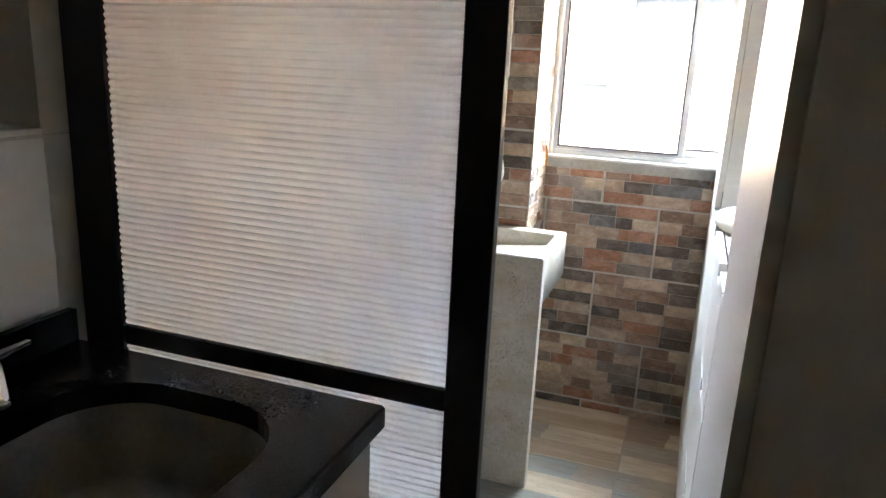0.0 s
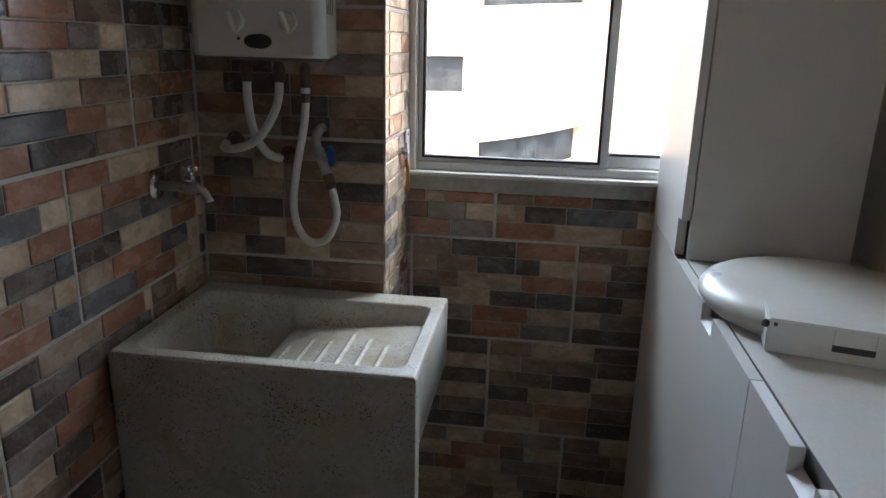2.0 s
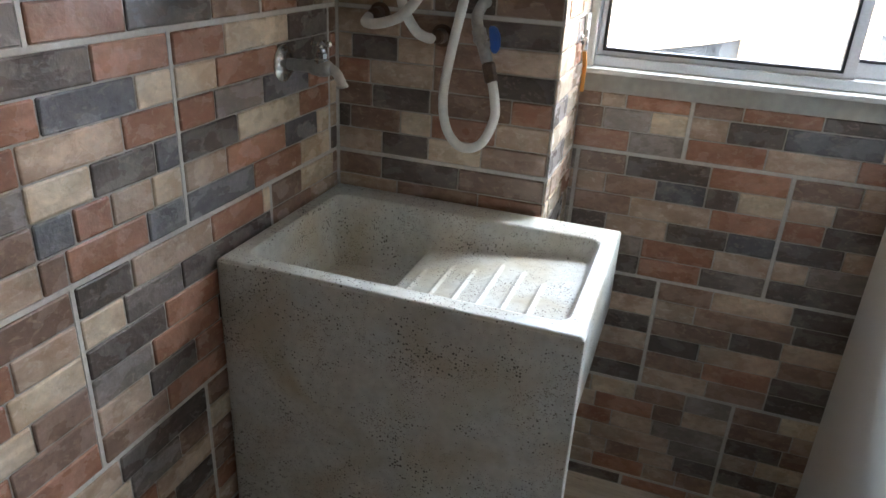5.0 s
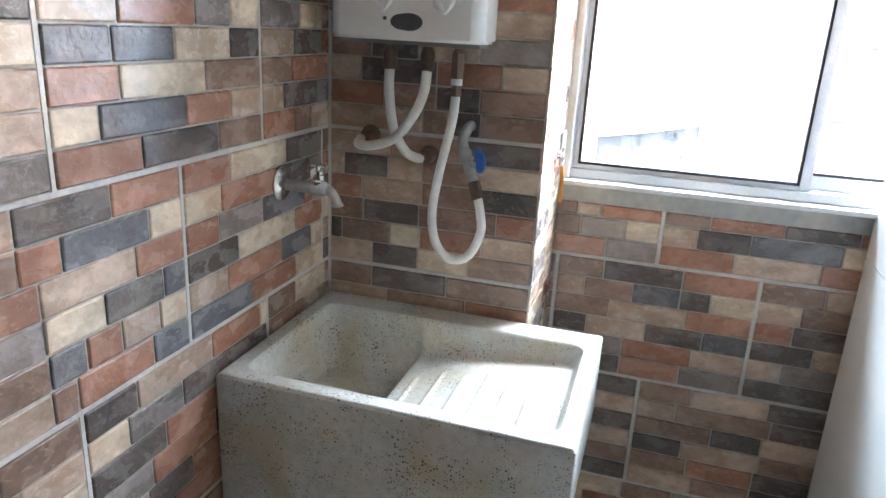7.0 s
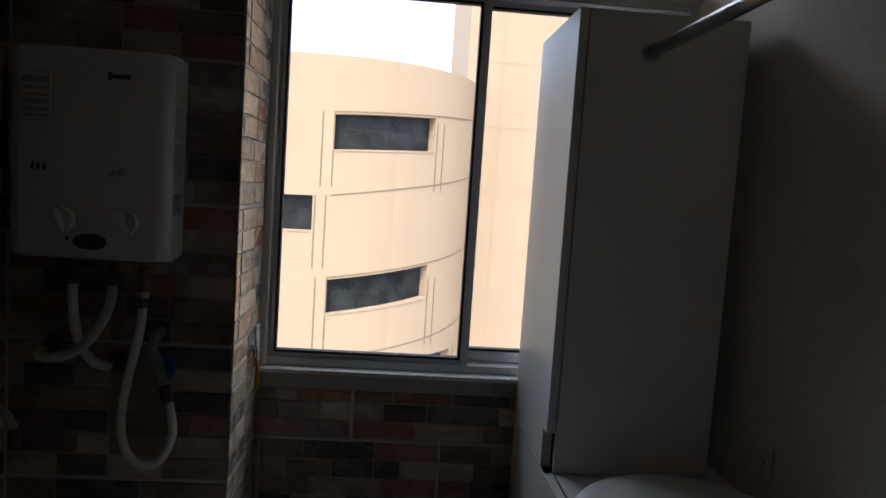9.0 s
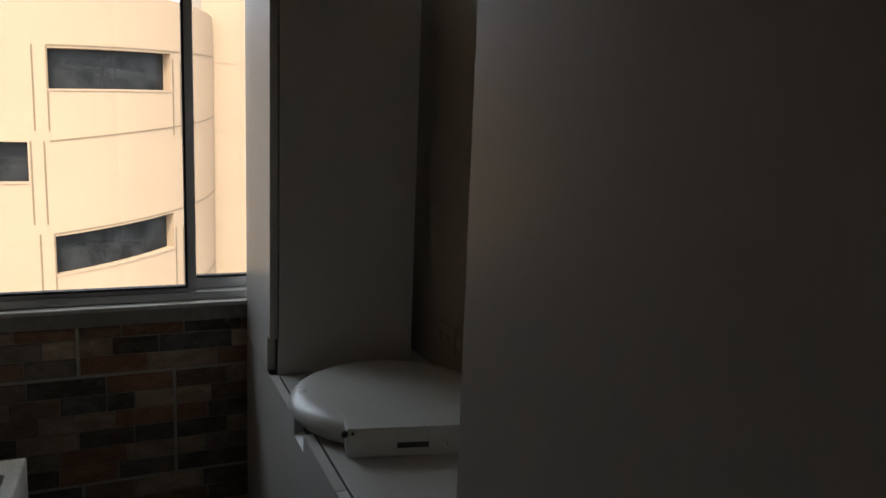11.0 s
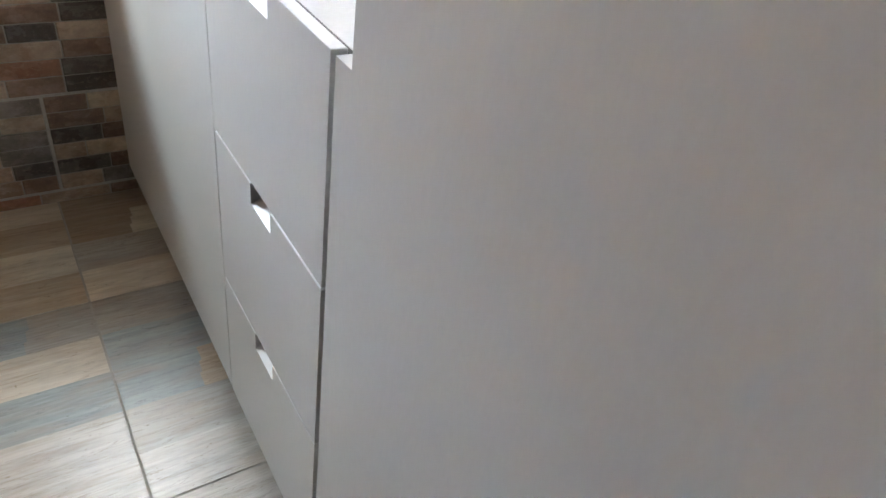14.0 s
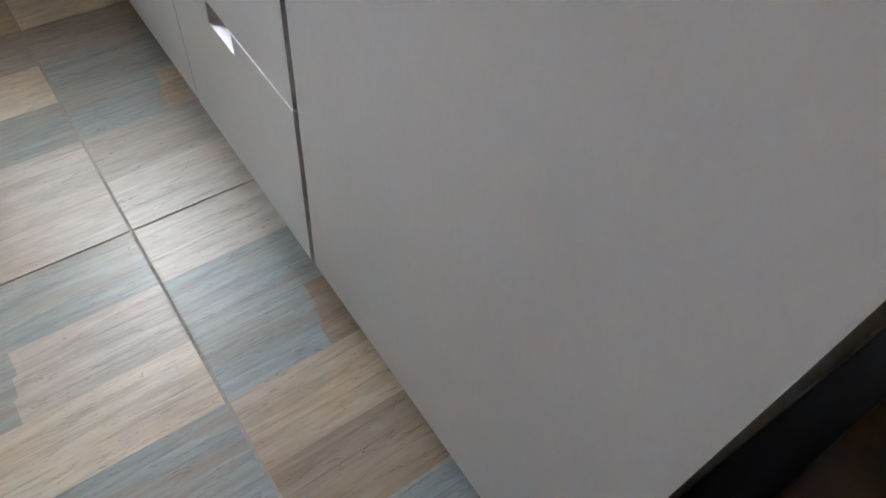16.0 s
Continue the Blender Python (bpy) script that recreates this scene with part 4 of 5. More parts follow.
ctr = thing("kitchen_counter", (-0.43, 0.4, 0.86), "polished black granite kitchen counter with an undermount sink", "counter")
cb = bmesh.new()
sx0, sx1, sy0, sy1 = -0.560, -0.205, 0.46, 1.062
hole = rounded(sx0, sx1, sy0, sy1, 0.12, 10)
outer = [(-0.116, 1.142), (-0.710, 1.142), (-0.710, -0.6), (-0.116, -0.6)]


def frame_mesh(bm, z0, z1):
    """A slab with the sink's cut-out."""
    for z in (z0, z1):
        ov_ = [bm.verts.new((x, y, z)) for x, y in outer]
        hv = [bm.verts.new((x, y, z)) for x, y in hole]
        es = [bm.edges.new((l[i], l[(i + 1) % len(l)])) for l in (ov_, hv) for i in range(len(l))]
        bmesh.ops.triangle_fill(bm, edges=es, use_beauty=True)
        if z == z0:
            keep = (ov_, hv)
    for a, b in zip(keep, (ov_, hv)):
        for i in range(len(a)):
            k = (i + 1) % len(a)
            bm.faces.new((a[i], a[k], b[k], b[i]))


frame_mesh(cb, 0.815, 0.849)
rim_edges = [e for e in cb.edges if all(v.co.z > 0.848 and v.co.x > -0.117 for v in e.verts)]
bmesh.ops.bevel(cb, geom=rim_edges, offset=0.004, segments=3, affect="EDGES")
part("slab", cb, GRANITE, ctr)
part("backsplash", boxes((-0.7095, -0.692, -0.6, 1.142, 0.8495, 0.905), bevel=0.001), GRANITE, ctr)
sb = bmesh.new()
prof = ((0.006, 0.8145), (-0.004, 0.79), (-0.012, 0.70), (-0.04, 0.668), (-0.10, 0.662))
rings = []
for d, z in prof:
    rings.append([sb.verts.new((x, y, z)) for x, y in rounded(sx0 - d, sx1 + d, sy0 - d, sy1 + d, max(0.12 + d, 0.02), 10)])
for p, q in zip(rings, rings[1:]):
    for k in range(len(p)):
        sb.faces.new((p[k], p[(k + 1) % len(p)], q[(k + 1) % len(p)], q[k]))
sb.faces.new(rings[-1])
part("sink_bowl", sb, STEEL, ctr, "brushed steel undermount sink bowl", smooth=True)
unit = thing("kitchen_unit", (-0.43, 0.4, ZF), "brown laminate kitchen base unit under the counter", "cabinet")
part("body", boxes((-0.708, -0.150, -0.6, 1.130, ZF + 0.001, 0.655)), KWOOD, unit)
part("end_panel", boxes((-0.708, -0.150, 1.112, 1.1305, 0.6555, 0.8145)), KWOOD, unit)
part("door", boxes((-0.1495, -0.132, 0.53, 1.128, 0.01, 0.812), bevel=0.0015), KWOOD, unit)
part("door", boxes((-0.1495, -0.132, -0.1, 0.526, 0.01, 0.812), bevel=0.0015), KWOOD, unit)
FX, FY_ = -0.640, 0.930
fau = thing("kitchen_faucet", (FX, FY_, 0.8495), "chrome single-lever kitchen faucet behind the sink", "faucet")
part("body", lathe(bmesh.new(), (FX, FY_, 0.8495), (FX, FY_, 2), [(0, 0.026), (0.005, 0.026), (0.008, 0.021), (0.020, 0.020), (0.022, 0.0215), (0.030, 0.0215), (0.032, 0.020), (0.044, 0.019), (0.052, 0.012)], 24), CHROME, fau, smooth=True)
part("spout", hose(bmesh.new(), [(FX + 0.012, FY_ - 0.004, 0.885), (FX + 0.05, FY_ - 0.03, 0.930), (FX + 0.10, FY_ - 0.06, 0.935), (FX + 0.14, FY_ - 0.085, 0.905)], 0.0105), CHROME, fau, smooth=True)
part("lever", prism(bmesh.new(), [(FX - 0.008, FY_ + 0.004, 0.897), (FX + 0.008, FY_ + 0.004, 0.897), (FX + 0.004, FY_ + 0.075, 0.903), (FX - 0.004, FY_ + 0.075, 0.903)],
                   [(FX - 0.008, FY_ + 0.004, 0.906), (FX + 0.008, FY_ + 0.004, 0.906), (FX + 0.004, FY_ + 0.075, 0.908), (FX - 0.004, FY_ + 0.075, 0.908)]), CHROME, fau)
# added block; its black stands in for shade on the kitchen floor
tagged(setting("skirting", boxes((0.56, 1.599, 1.155, 1.2275, ZF, -0.03), bevel=0.003), BLACKALU, "low black block added in place of floor shade", "skirting"))

# ---- outside ----
GZ = -13.0
gb_ = bmesh.new()
bmesh.ops.create_grid(gb_, x_segments=8, y_segments=8, size=900, matrix=Matrix.Translation((0, 0, GZ)))
setting("ground", gb_, CONCRETE, "grey paved ground far below the window", "ground")
EX, EY, EZ = 0.0, 1.43, 1.47
curved = thing("curved_building", (EX - 2.2, EY + 26, GZ), "cream apartment building with a rounded corner and wide dark windows", "building")
BC, BR = (EX - 2.2, EY + 29.5), 5.3
TOPZ = EZ + 4.22


def arc(s, inset=0.0):
    """A point of the facade: s metres along it from where the flat front turns into the round corner."""
    if s < 0:
        return (BC[0] + s, BC[1] - BR + inset)
    a = s / BR
    return (BC[0] + (BR - inset) * math.sin(a), BC[1] - (BR - inset) * math.cos(a))


S0, S1 = -12.0, 5.3 * radians(88)
STORY = 2.83
BAYS = []  # along the facade from, to, lower and upper edge at either end
for k in range(-5, 2):
    zt = EZ + 2.25 + k * STORY
    rise = 0.2 if k == 0 else 0.5
    if k % 2 == 0:
        BAYS.append((0.05, 3.92, zt - 1.2, zt, rise * 1.15))
        BAYS.append((-7.2, -3.9, zt - 1.2, zt, 0.0))
    else:
        BAYS.append((-3.2, -0.55, zt - 1.2, zt, 0.04))
        if k <= -3:
            BAYS.append((4.15, 5.75, zt - 1.2, zt, 0.0))
BAYS = [b for b in BAYS if b[3] < TOPZ - 0.6]
cuts_s = sorted({S0, S1, *(b[0] for b in BAYS), *(b[1] for b in BAYS), *[i * 0.4 for i in range(1, 21) if i * 0.4 < S1]})
fm = bmesh.new()


def tilt(b, s):
    """The lower and upper edge of a window at s."""
    up = b[4] * (s - b[0]) / (b[1] - b[0])
    return b[2] + up, b[3] + up


def panel(bm, sa, sb_, lower, upper, inset):
    """A strip of facade; lower and upper are the heights at its two ends."""
    (xa, ya), (xb, yb) = arc(sa, inset), arc(sb_, inset)
    bm.faces.new([bm.verts.new(v) for v in ((xa, ya, lower[0]), (xb, yb, lower[1]), (xb, yb, upper[1]), (xa, ya, upper[0]))])


for sa, sb_ in zip(cuts_s, cuts_s[1:]):
    ms = (sa + sb_) / 2
    here = sorted((b for b in BAYS if b[0] < ms < b[1]), key=lambda b: b[2])
    last = (GZ, GZ)
    for b in here:
        (la, ua_), (lb, ub_) = tilt(b, sa), tilt(b, sb_)
        panel(fm, sa, sb_, last, (la, lb), 0.0)
        last = (ua_, ub_)
    panel(fm, sa, sb_, last, (TOPZ, TOPZ), 0.0)
for b in BAYS:
    ss = [s for s in cuts_s if b[0] <= s <= b[1]]
    for sa, sb_ in zip(ss, ss[1:]):
        for e in (0, 1):
            fm.faces.new([fm.verts.new((*arc(s, i), tilt(b, s)[e])) for s, i in ((sa, 0), (sb_, 0), (sb_, 0.35), (sa, 0.35))])
    for s in b[:2]:
        z0, z1 = tilt(b, s)
        fm.faces.new([fm.verts.new((*arc(s, i), z)) for i, z in ((0, z0), (0.35, z0), (0.35, z1), (0, z1))])
for sa, sb_ in zip(cuts_s, cuts_s[1:]):
    fm.faces.new([fm.verts.new((*arc(s, i), TOPZ)) for s, i in ((sa, 0), (sb_, 0), (sb_, 0.4), (sa, 0.4))])
part("wall", fm, FACADE, curved)
part("roof", prism(bmesh.new(), [(*arc(s, 0.4), TOPZ - 0.5) for s in cuts_s] + [(BC[0] + 4, BC[1] + 8, TOPZ - 0.5), (S0 + BC[0], BC[1] + 8, TOPZ - 0.5)],
                   [(*arc(s, 0.4), TOPZ - 0.3) for s in cuts_s] + [(BC[0] + 4, BC[1] + 8, TOPZ - 0.3), (S0 + BC[0], BC[1] + 8, TOPZ - 0.3)]), CONCRETE, curved)
for b in BAYS:
    ss = [s for s in cuts_s if b[0] <= s <= b[1]]
    wb = bmesh.new()
    for sa, sb_ in zip(ss, ss[1:]):
        (la, ua_), (lb, ub_) = tilt(b, sa), tilt(b, sb_)
        panel(wb, sa, sb_, (la, lb), (ua_, ub_), 0.35)
    wnd = part("window", wb, DARKGLASS, curved, "wide dark window")
    sl = bmesh.new()
    lo = [(*arc(s, -0.03), tilt(b, s)[0] - 0.05) for s in ss] + [(*arc(s, 0.3), tilt(b, s)[0] - 0.05) for s in ss[::-1]]
    prism(sl, lo, [(x, y, z + 0.06) for x, y, z in lo])
    tagged(adopt(link("sill", sl, FACADE), wnd))
    for s in (b[0] - 0.40, b[0] - 0.02, b[1] + 0.06, b[1] + 0.42):
        if s > S1 - 0.1:
            continue
        gm = bmesh.new()
        lo = [(*arc(s, -0.012), b[2] - 1.25), (*arc(s + 0.05, -0.012), b[2] - 1.25), (*arc(s + 0.05, 0.02), b[2] - 1.25), (*arc(s, 0.02), b[2] - 1.25)]
        prism(gm, lo, [(x, y, b[3] + 0.08) for x, y, z in lo])
        part("facade_groove", gm, FACADE_TRIM, curved)
for k in range(-5, 2):
    zc = EZ + 2.25 + k * STORY - 2.78
    gm = bmesh.new()
    reach = [s for s in cuts_s if s >= 0.0]
    rise = (0.2 if k == 1 else 0.5) * 1.15 / 3.92
    lo = [(*arc(s, -0.015), zc + rise * s) for s in reach] + [(*arc(s, 0.02), zc + rise * s) for s in reach[::-1]]
    prism(gm, lo, [(x, y, z + 0.05) for x, y, z in lo])
    part("floor_band", gm, FACADE_TRIM, curved)

block = thing("apartment_block", (EX + 9, EY + 32, GZ), "flat cream apartment block with small two-leaf windows", "building")
BX0, BX1, BY, BTOP = EX + 2.66, EX + 22.0, EY + 28.7, EZ + 12.5
cols = [(5.70, 6.68), (9.92, 10.90), (14.1, 15.08)]
rows_z = [EZ + (0.1782 - 0.0905 * k) * 28.7 for k in range(0, 7)]
xs_ = sorted({BX0, BX1, *(EX + c for p in cols for c in p)})
zs_ = sorted({GZ, BTOP, *rows_z, *(z - 1.25 for z in rows_z)})
bm_ = bmesh.new()


def quad(bm, *pts):
    bm.faces.new([bm.verts.new(p) for p in pts])


for xa, xb in zip(xs_, xs_[1:]):
    for za, zb in zip(zs_, zs_[1:]):
        if any(abs((xa + xb) / 2 - EX - (c[0] + c[1]) / 2) < 0.1 for c in cols) and any(za >= z - 1.26 and zb <= z + 0.01 for z in rows_z):
            for a, b in (((xa, za), (xb, za)), ((xa, zb), (xb, zb)), ((xa, za), (xa, zb)), ((xb, za), (xb, zb))):
                quad(bm_, (a[0], BY, a[1]), (b[0], BY, b[1]), (b[0], BY + 0.15, b[1]), (a[0], BY + 0.15, a[1]))
        else:
            quad(bm_, (xa, BY, za), (xb, BY, za), (xb, BY, zb), (xa, BY, zb))
quad(bm_, (BX0, BY, GZ), (BX0, BY + 10, GZ), (BX0, BY + 10, BTOP), (BX0, BY, BTOP))
quad(bm_, (BX0, BY, BTOP), (BX1, BY, BTOP), (BX1, BY + 10, BTOP), (BX0, BY + 10, BTOP))
part("wall", bm_, FACADE, block)
for c in cols:
    for z in rows_z:
        x0, x1 = EX + c[0], EX + c[1]
        w = part("window", boxes((x0, x1, BY + 0.12, BY + 0.15, z - 1.25, z)), DARKGLASS, block)
        wf = bmesh.new()
        for r in ((x0, x1, BY + 0.08, BY + 0.119, z - 1.25, z - 1.19), (x0, x1, BY + 0.08, BY + 0.119, z - 0.025, z), (x0, x0 + 0.025, BY + 0.08, BY + 0.119, z - 1.19, z - 0.06),
                  (x1 - 0.025, x1, BY + 0.08, BY + 0.119, z - 1.19, z - 0.06), ((x0 + x1) / 2 - 0.022, (x0 + x1) / 2 + 0.022, BY + 0.08, BY + 0.119, z - 1.19, z - 0.06),
                  (x0 - 0.06, x1 + 0.06, BY - 0.05, BY + 0.079, z - 1.31, z - 1.252)):
            box(wf, *r)
        tagged(adopt(link("frame", wf, ALU), w), "pale window frame")
for k in range(-1, 7):
    z = rows_z[max(k, 0)] + (2.6 if k < 0 else 0) - 2.55
    part("floor_joint", boxes((BX0 - 0.01, BX1, BY - 0.012, BY - 0.001, z, z + 0.04)), FACADE_JOINT, block)
for x in (4.05, 7.3, 8.4, 12.0):
    part("wall_joint", boxes((EX + x, EX + x + 0.06, BY - 0.014, BY - 0.0012, GZ, BTOP)), FACADE_JOINT, block)

# ---- floor tiles ----
FT, FJ, BOARDS = 0.6200, 0.0055, 5
FX0, FY0 = 0.153, 2.076
# the blue end of the last board at (-1, -1) is a painted glare
PLANKS = {(0, -1): ["w", "t", "b/w 0.335", "b", "p"], (0, 0): ["p", "g", "b/t 0.330", "b", "g"], (0, 1): ["c", "g", "w/c 0.315", "w", "t"],
          (-1, -1): ["b", "b", "c", "b/p -0.090", "p/b -0.120"], (-1, 0): ["p", "p", "b", "c", "b/g 0.005"], (-1, 1): ["t", "g/c -0.160", "t", "c", "w"],
          (0, -2): ["t", "c", "g", "w", "b"], (-1, -2): ["c", "t", "g", "p", "w/b -0.160"]}  # from the kitchen side to the window side; two tones part at an x
rng = random.Random(11)
for i in range(-2, 1):
    for j in range(-2, 2):
        x0, x1 = FX0 + i * FT + FJ / 2, FX0 + (i + 1) * FT - FJ / 2
        y0, y1 = FY0 + j * FT + FJ / 2, FY0 + (j + 1) * FT - FJ / 2
        x0, x1, y0, y1 = max(x0, X_LEFT), min(x1, 0.455), max(y0, 1.176), min(y1, Y_WIN)
        if x1 - x0 < 0.02 or y1 - y0 < 0.02:
            continue
        plan_ = PLANKS.get((i, j)) or [rng.choice("cctwbgp") for _ in range(BOARDS)]
        wood_keys = list(WOODS)
        tm = bmesh.new()
        full0 = FY0 + j * FT + FJ / 2
        step = (FT - FJ) / BOARDS
        for k, code in enumerate(plan_):
            ya, yb = max(y0, full0 + k * step), min(y1, full0 + (k + 1) * step)
            if yb - ya < 0.003:
                continue
            spans, jag = [(x0, x1, code)], []
            if "/" in code:
                cut = float(code.split()[1])
                spans = [(x0, cut, code[0]), (cut, x1, code[2])]
                jag = [(cut + d, ya + (yb - ya) * q) for d, q in ((-0.006, 0.0), (-0.006, 0.33), (0.001, 0.35), (0.002, 0.62), (0.010, 0.66), (0.009, 1.0))]
            for q, (xa, xb, c) in enumerate(spans):
                loop = [(xa, ya), (xb, ya), (xb, yb), (xa, yb)]
                if jag:
                    loop = [(xa, ya)] + jag + [(xa, yb)] if q == 0 else jag[::-1] + [(xb, ya), (xb, yb)]
                f = tm.faces.new([tm.verts.new((x, y, 0)) for x, y in loop])
                f.material_index = wood_keys.index(c)
        side = [(x0, y0), (x1, y0), (x1, y1), (x0, y1)]
        for a in range(4):
            (xa, ya), (xb, yb) = side[a], side[(a + 1) % 4]
            tm.faces.new([tm.verts.new(v) for v in ((xa, ya, 0), (xb, yb, 0), (xb, yb, -0.004), (xa, ya, -0.004))])
        bmesh.ops.recalc_face_normals(tm, faces=list(tm.faces))
        for fc in tm.faces:
            if abs(fc.normal.z) > 0.5 and fc.normal.z < 0:
                fc.normal_flip()
        me = bpy.data.meshes.new("floor_tile")
        tm.to_mesh(me)
        tm.free()
        for key in wood_keys:
            me.materials.append(WOODS[key])
        o = new("floor_tile", me)
        o.location.z = ZF
        o.parent = floor

# ---- wall tiles: bricks pressed into ceramic tiles ----
TL, TH, TJ, GAP, ROWS = 0.4560, 0.2925, 0.0066, 0.0030, 6
ZJ = 0.8185
STONE_KEYS = list(STONES)
MESHES = {}
rng = random.Random(5)
DESIGNS = []
for _ in range(7):
    d = []
    for r in range(ROWS):
        n = rng.choice((3, 4, 4, 5))
        w = [rng.uniform(0.6, 1.5) for _ in range(n)]
        cuts = [0.0]
        for v in w:
            cuts.append(cuts[-1] + v / sum(w))
        cols_ = []
        for _i in range(n):
            c = rng.choice("cttttrrbbbbdg")
            while cols_ and cols_[-1] == c:
                c = rng.choice("cttttrrbbbbdg")
            cols_.append(c)
        d.append((cuts, cols_))
    DESIGNS.append(d)


def brick_mesh(w, h, colour):
    """One brick face of that size, lying in the x-z plane and facing -y, with worn, uneven shoulders."""
    key = (round(w * 500), round(h * 1000), colour)
    if key not in MESHES:
        w, h = key[0] / 500, key[1] / 1000
        worn = random.Random(key[0] * 1009 + key[1] * 31 + ord(colour))
        n = max(2, round(w / 0.03))
        r = min(0.0019, w / 4, h / 4)
        run = [-w / 2 + r + (w - 2 * r) * k / n for k in range(n + 1)]
        edge = [(x, -h / 2) for x in run] + [(w / 2, -h / 2 + r), (w / 2, h / 2 - r)] + [(x, h / 2) for x in run[::-1]] + [(-w / 2, h / 2 - r), (-w / 2, -h / 2 + r)]
        k = len(edge)
        shift = [worn.uniform(0.0, 0.0009) for _ in edge]
        back = [(x, 0.0005, z) for x, z in edge]
        mid = [(x - math.copysign(s, x), -0.0018, z - (math.copysign(s, z) if z else 0)) for (x, z), s in zip(edge, shift)]
        top = [(x * (1 - 2 * (0.0020 + s) / w), -0.0036 + worn.uniform(0, 0.0008), z * (1 - 2 * (0.0020 + s) / h)) for (x, z), s in zip(edge, shift)]
        faces = [tuple(range(2 * k, 3 * k))]
        for a in (0, k):
            for q in range(k):
                faces.append((a + q, a + (q + 1) % k, a + k + (q + 1) % k, a + k + q))
        me = bpy.data.meshes.new("brick")
        me.from_pydata(back + mid + top, [], faces)
        me.materials.append(STONES[colour])
        MESHES[key] = me
    return MESHES[key]


def brick_wall(wall, origin, turn, u0, u1, v0, v1, joint_u, phase, near, seed, special={}):
    """Lays tiles over u0..u1, v0..v1 of a wall. joint_u: an upright joint in the course that starts at ZJ, which the next ones halve.
    near: the stretch (u, u, v, v) whose bricks are objects of their own."""
    pick = random.Random(seed)
    m0 = Matrix.Translation(origin) @ Matrix.Rotation(radians(turn), 4, "Z")
    rest_v, rest_f, rest_m = [], [], []
    line_v, line_f = [], []
    count = 0

    def strip(a, b, lo, hi):
        """A line of grout between two tiles, a little behind the bricks' faces."""
        a, b, lo, hi = max(a, u0), min(b, u1), max(lo, v0), min(hi, v1)
        if b - a > 0.001 and hi - lo > 0.001:
            k = len(line_v)
            line_v.extend(tuple(m0 @ Vector((u, y, v))) for y in (0.0004, -0.0014) for u, v in ((a, lo), (b, lo), (b, hi), (a, hi)))
            line_f.append((k + 4, k + 5, k + 6, k + 7))
            line_f.extend((k + q, k + (q + 1) % 4, k + 4 + (q + 1) % 4, k + 4 + q) for q in range(4))

    for course in range(-4, 6):
        zb = ZJ + course * TH
        strip(u0, u1, zb - TJ / 2, zb + TJ / 2)
        off = joint_u + (phase * TL / 2 if course % 2 else 0)
        first = math.floor((u0 - off) / TL)
        for col in range(first, math.ceil((u1 - off) / TL) + 1):
            design = special.get((course, col)) or pick.choice(DESIGNS)
            ua = off + col * TL + TJ / 2
            width = TL - TJ
            strip(ua - TJ, ua, zb + TJ / 2, zb + TH - TJ / 2)
            for r in range(ROWS):
                za = zb + TJ / 2 + (TH - TJ) * (ROWS - 1 - r) / ROWS
                zc = za + (TH - TJ) / ROWS
                cuts, cs = design[r]
                for k, c in enumerate(cs):
                    a, b = ua + width * cuts[k] + GAP / 2, ua + width * cuts[k + 1] - GAP / 2
                    lo, hi = za + GAP / 2, zc - GAP / 2
                    a, b, lo, hi = max(a, u0), min(b, u1), max(lo, v0), min(hi, v1)
                    if b - a < 0.008 or hi - lo < 0.006:
                        continue
                    cu, cv = (a + b) / 2, (lo + hi) / 2
                    me = brick_mesh(b - a, hi - lo, c)
                    place = m0 @ Matrix.Translation((cu, 0, cv))
                    if near[0] < cu < near[1] and near[2] < cv < near[3] and count < 300:
                        count += 1
                        o = new("brick", me)
                        o.matrix_world = place
                        o.parent = wall
                    else:
                        s = len(rest_v)
                        rest_v += [tuple(place @ v.co) for v in me.vertices]
                        for p in me.polygons:
                            rest_f.append(tuple(s + q for q in p.vertices))
                            rest_m.append(STONE_KEYS.index(c))
    if rest_v:
        me = bpy.data.meshes.new("brick_field")
        me.from_pydata(rest_v, [], rest_f)
        for c in STONE_KEYS:
            me.materials.append(STONES[c])
        me.polygons.foreach_set("material_index", rest_m)
        o = new("brick_field", me)
        o.parent = wall
        tagged(o, kind="stuff")
    me = bpy.data.meshes.new("tile_joints")
    me.from_pydata(line_v, [], line_f)
    me.materials.append(GROUT)
    o = new("tile_joints", me)
    o.parent = wall
    tagged(o, "pale grout lines between tiles", kind="stuff")


def pattern(text):
    """Six rows, top first, of bricks: a colour's letter and its share of the row."""
    rows = []
    for row in text.split("|"):
        bits = [(b[0], float(b[1:])) for b in row.split()]
        total, cuts = sum(w for _, w in bits), [0.0]
        for _, w in bits:
            cuts.append(cuts[-1] + w / total)
        rows.append((cuts, [c for c, _ in bits]))
    return rows


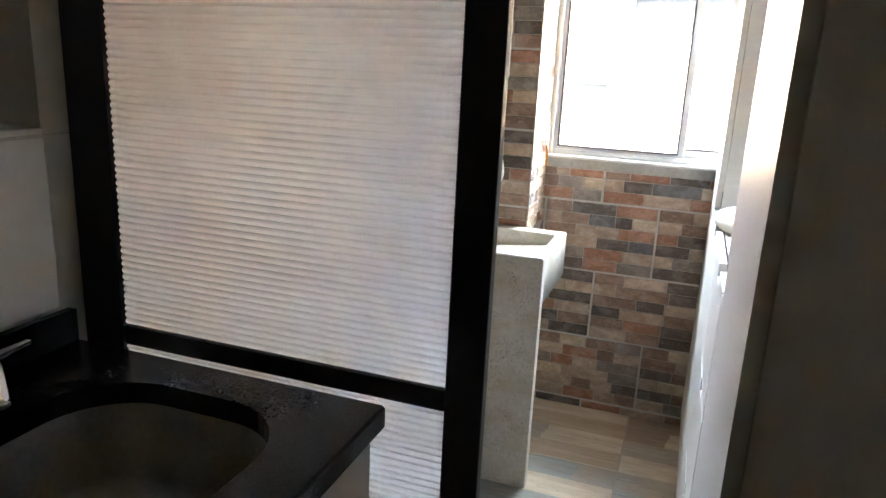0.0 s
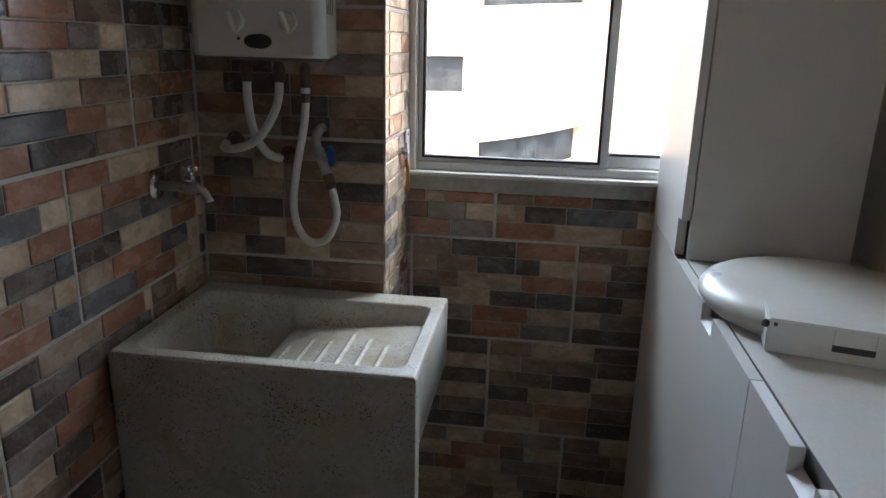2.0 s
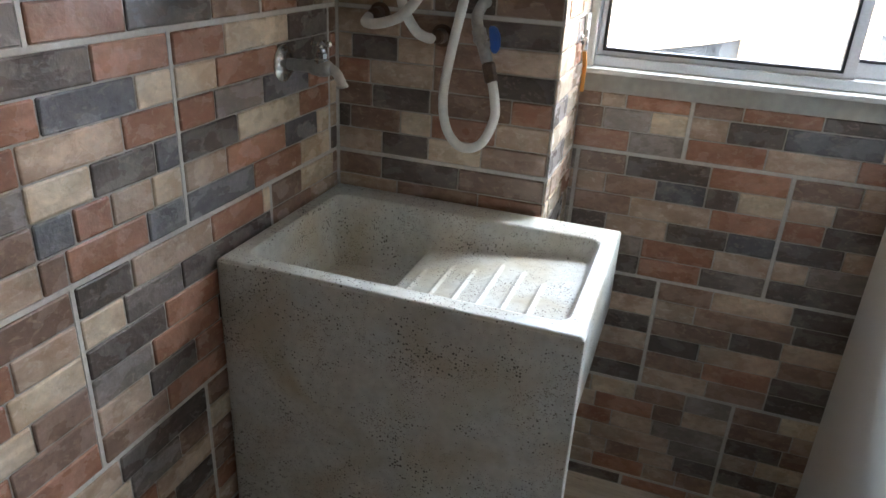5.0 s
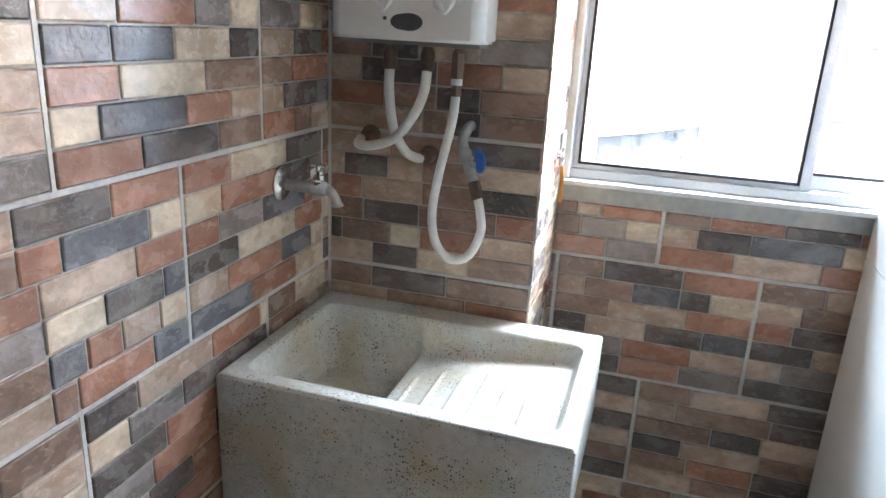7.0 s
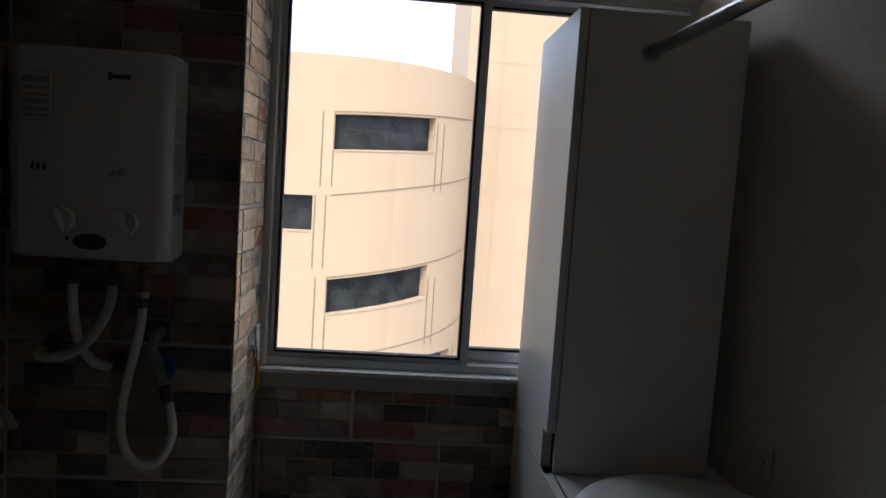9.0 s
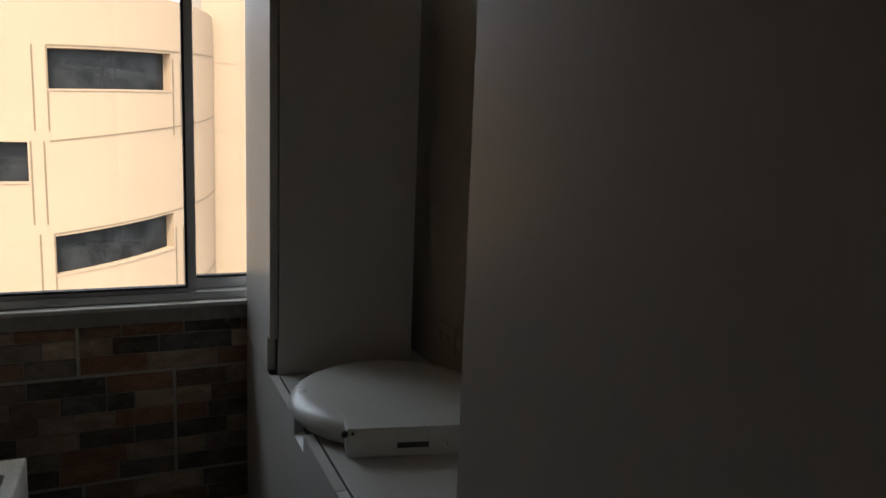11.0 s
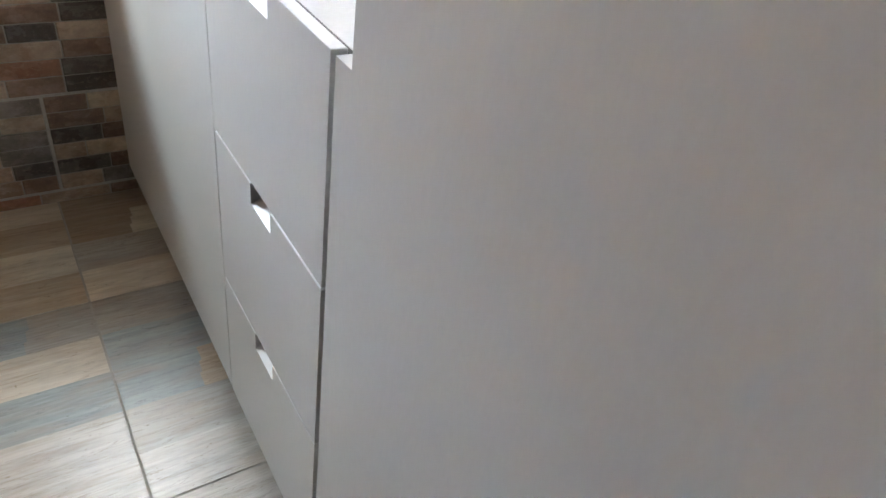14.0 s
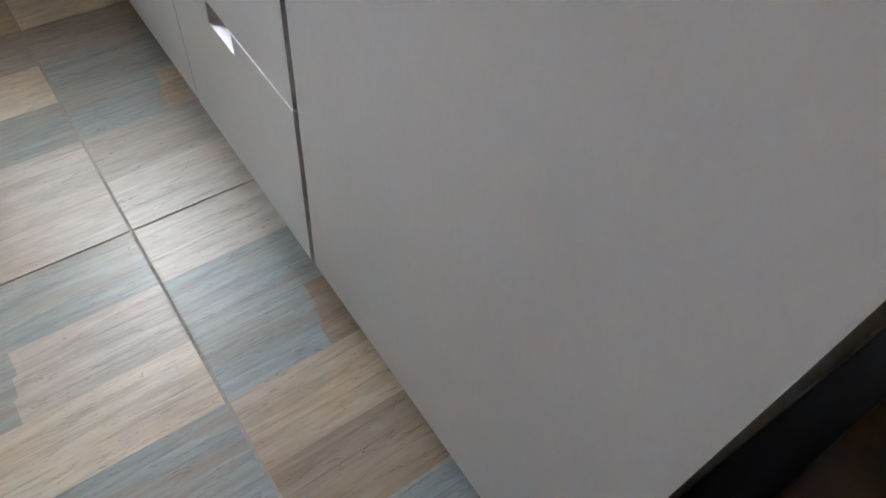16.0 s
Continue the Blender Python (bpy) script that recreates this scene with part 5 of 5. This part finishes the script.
LEFT = {(0, 0): pattern("r27 c41 d32|c21 r38 d28 g12|r19 g30 s34 r17|d31 c44 r25|t23 r40 s26 c11|s39 r35 c25"),
        (0, -1): pattern("t36 d33 r31|b36 r14 s35 c16|r41 t36 r23|g41 c22 d26 s11|b41 s13 r14 t17 c14|t41 b9 r32 s18"),
        (1, -1): pattern("s32 r36 b32|c27 r35 g20 c18|s24 s27 c30 d19|r26 c40 b34|c17 s38 r25 t20|r33 d39 b28"),
        (1, 0): pattern("d40 b60|g30 c20 b50|t25 d25 r50|b23 r33 d44|t16 d28 g56|r25 b14 t62"),
        (-1, -1): pattern("d22 t40 r33 c5|c17 g27 d56|d34 r32 b34|g26 r36 d38|t23 d24 r53|b30 r40 t30"),
        (2, -1): pattern("b30 s50 r20|t36 d42 g22|t67 s33|t48 s31 r21|t36 s39 t25|t20 c48 t32"),
        (2, 0): pattern("b25 d30 r45|t30 r30 d40|d25 b35 g40|d22 b45 r33|t25 g30 b45|b42 r38 d20")}
COLUMN = {(0, 0): pattern("t30 b34 d36|t7 d22 t17 b25 t29|r16 t30 b28 d26|b17 d28 b37 r18|d6 b25 c15 r30 t24|t22 d23 c25 b30"),
          (-1, 0): pattern("b22 d38 b40|t30 b40 r30|d30 b40 t30|r50 t50|b30 d40 t30|r40 b60"),
          (1, 0): pattern("b35 d30 r35|d25 b45 t30|b20 d22 t28 g30|t15 d36 r29 t20|r26 b25 d20 b29|t21 t24 b12 d15 b28")}
UNDER = {(0, 0): pattern("t40 r60|d50 t50|b40 t60|b22 r34 d33 r11|t17 d25 s41 c17|r36 t39 r25"),
         (0, -1): pattern("t40 r60|d50 t50|b40 t60|b58 t12 r30|b60 g23 c17|d42 r32 g26"),
         (-1, -1): pattern("b24 d40 r36|t15 b25 s24 d15 c21|b29 t39 r32|d18 t31 d29 s22|g38 r36 t26|d38 r31 g31"),
         (-1, 0): pattern("b29 t40 r31|t20 b30 c50|r18 d30 t52|d29 t30 r41|t16 g34 d50|d45 b55"),
         (-2, 0): pattern("b27 t38 d35|t20 b48 d32|b40 d25 t35|d26 t40 b34|b30 r34 d36|t34 b30 d36"),
         (-2, -1): pattern("b70 d30|c75 t25|b60 d40|r66 t34|d70 b30|t62 d38")}
# paler bricks: the window's strong light on this side is put into their colours
LIT_SIDE = {(course, col): pattern(("c40 t35 g25|g30 c45 r25|t45 c30 t25|c30 g40 c30|r35 c40 t25|t30 g45 c25", "t35 c40 t25|c30 r35 c35|g40 t30 c30|t30 c45 r25|c40 g30 t30|r30 c45 g25")[course % 2])
        for course in range(-4, 6) for col in range(-2, 3)}
# left wall: u runs towards the window
brick_wall(wall_left, (X_LEFT - 0.0035, 0, 0), 90, 1.201, Y_COL, ZF, Z_TOP, 2.400, 1, (1.85, 2.9, 0.70, 1.66), 3, LEFT)
brick_wall(column, (0, Y_COL + 0.0035, 0), 0, X_LEFT, X_COL, ZF, Z_TOP, X_LEFT, 0, (-0.76, -0.29, 0.70, 1.75), 4, COLUMN)
brick_wall(column, (X_COL - 0.0035, 0, 0), 90, Y_COL, 3.1635, ZF, Z_TOP, 2.70, 1, (2.88, 3.2, 0.70, 1.95), 6, LIT_SIDE)
brick_wall(wall_window, (0, Y_WIN + 0.0035, 0), 0, X_COL, X_RIGHT, ZF, 0.948, -0.059, 1, (-0.31, 0.37, ZF, 0.95), 7, UNDER)
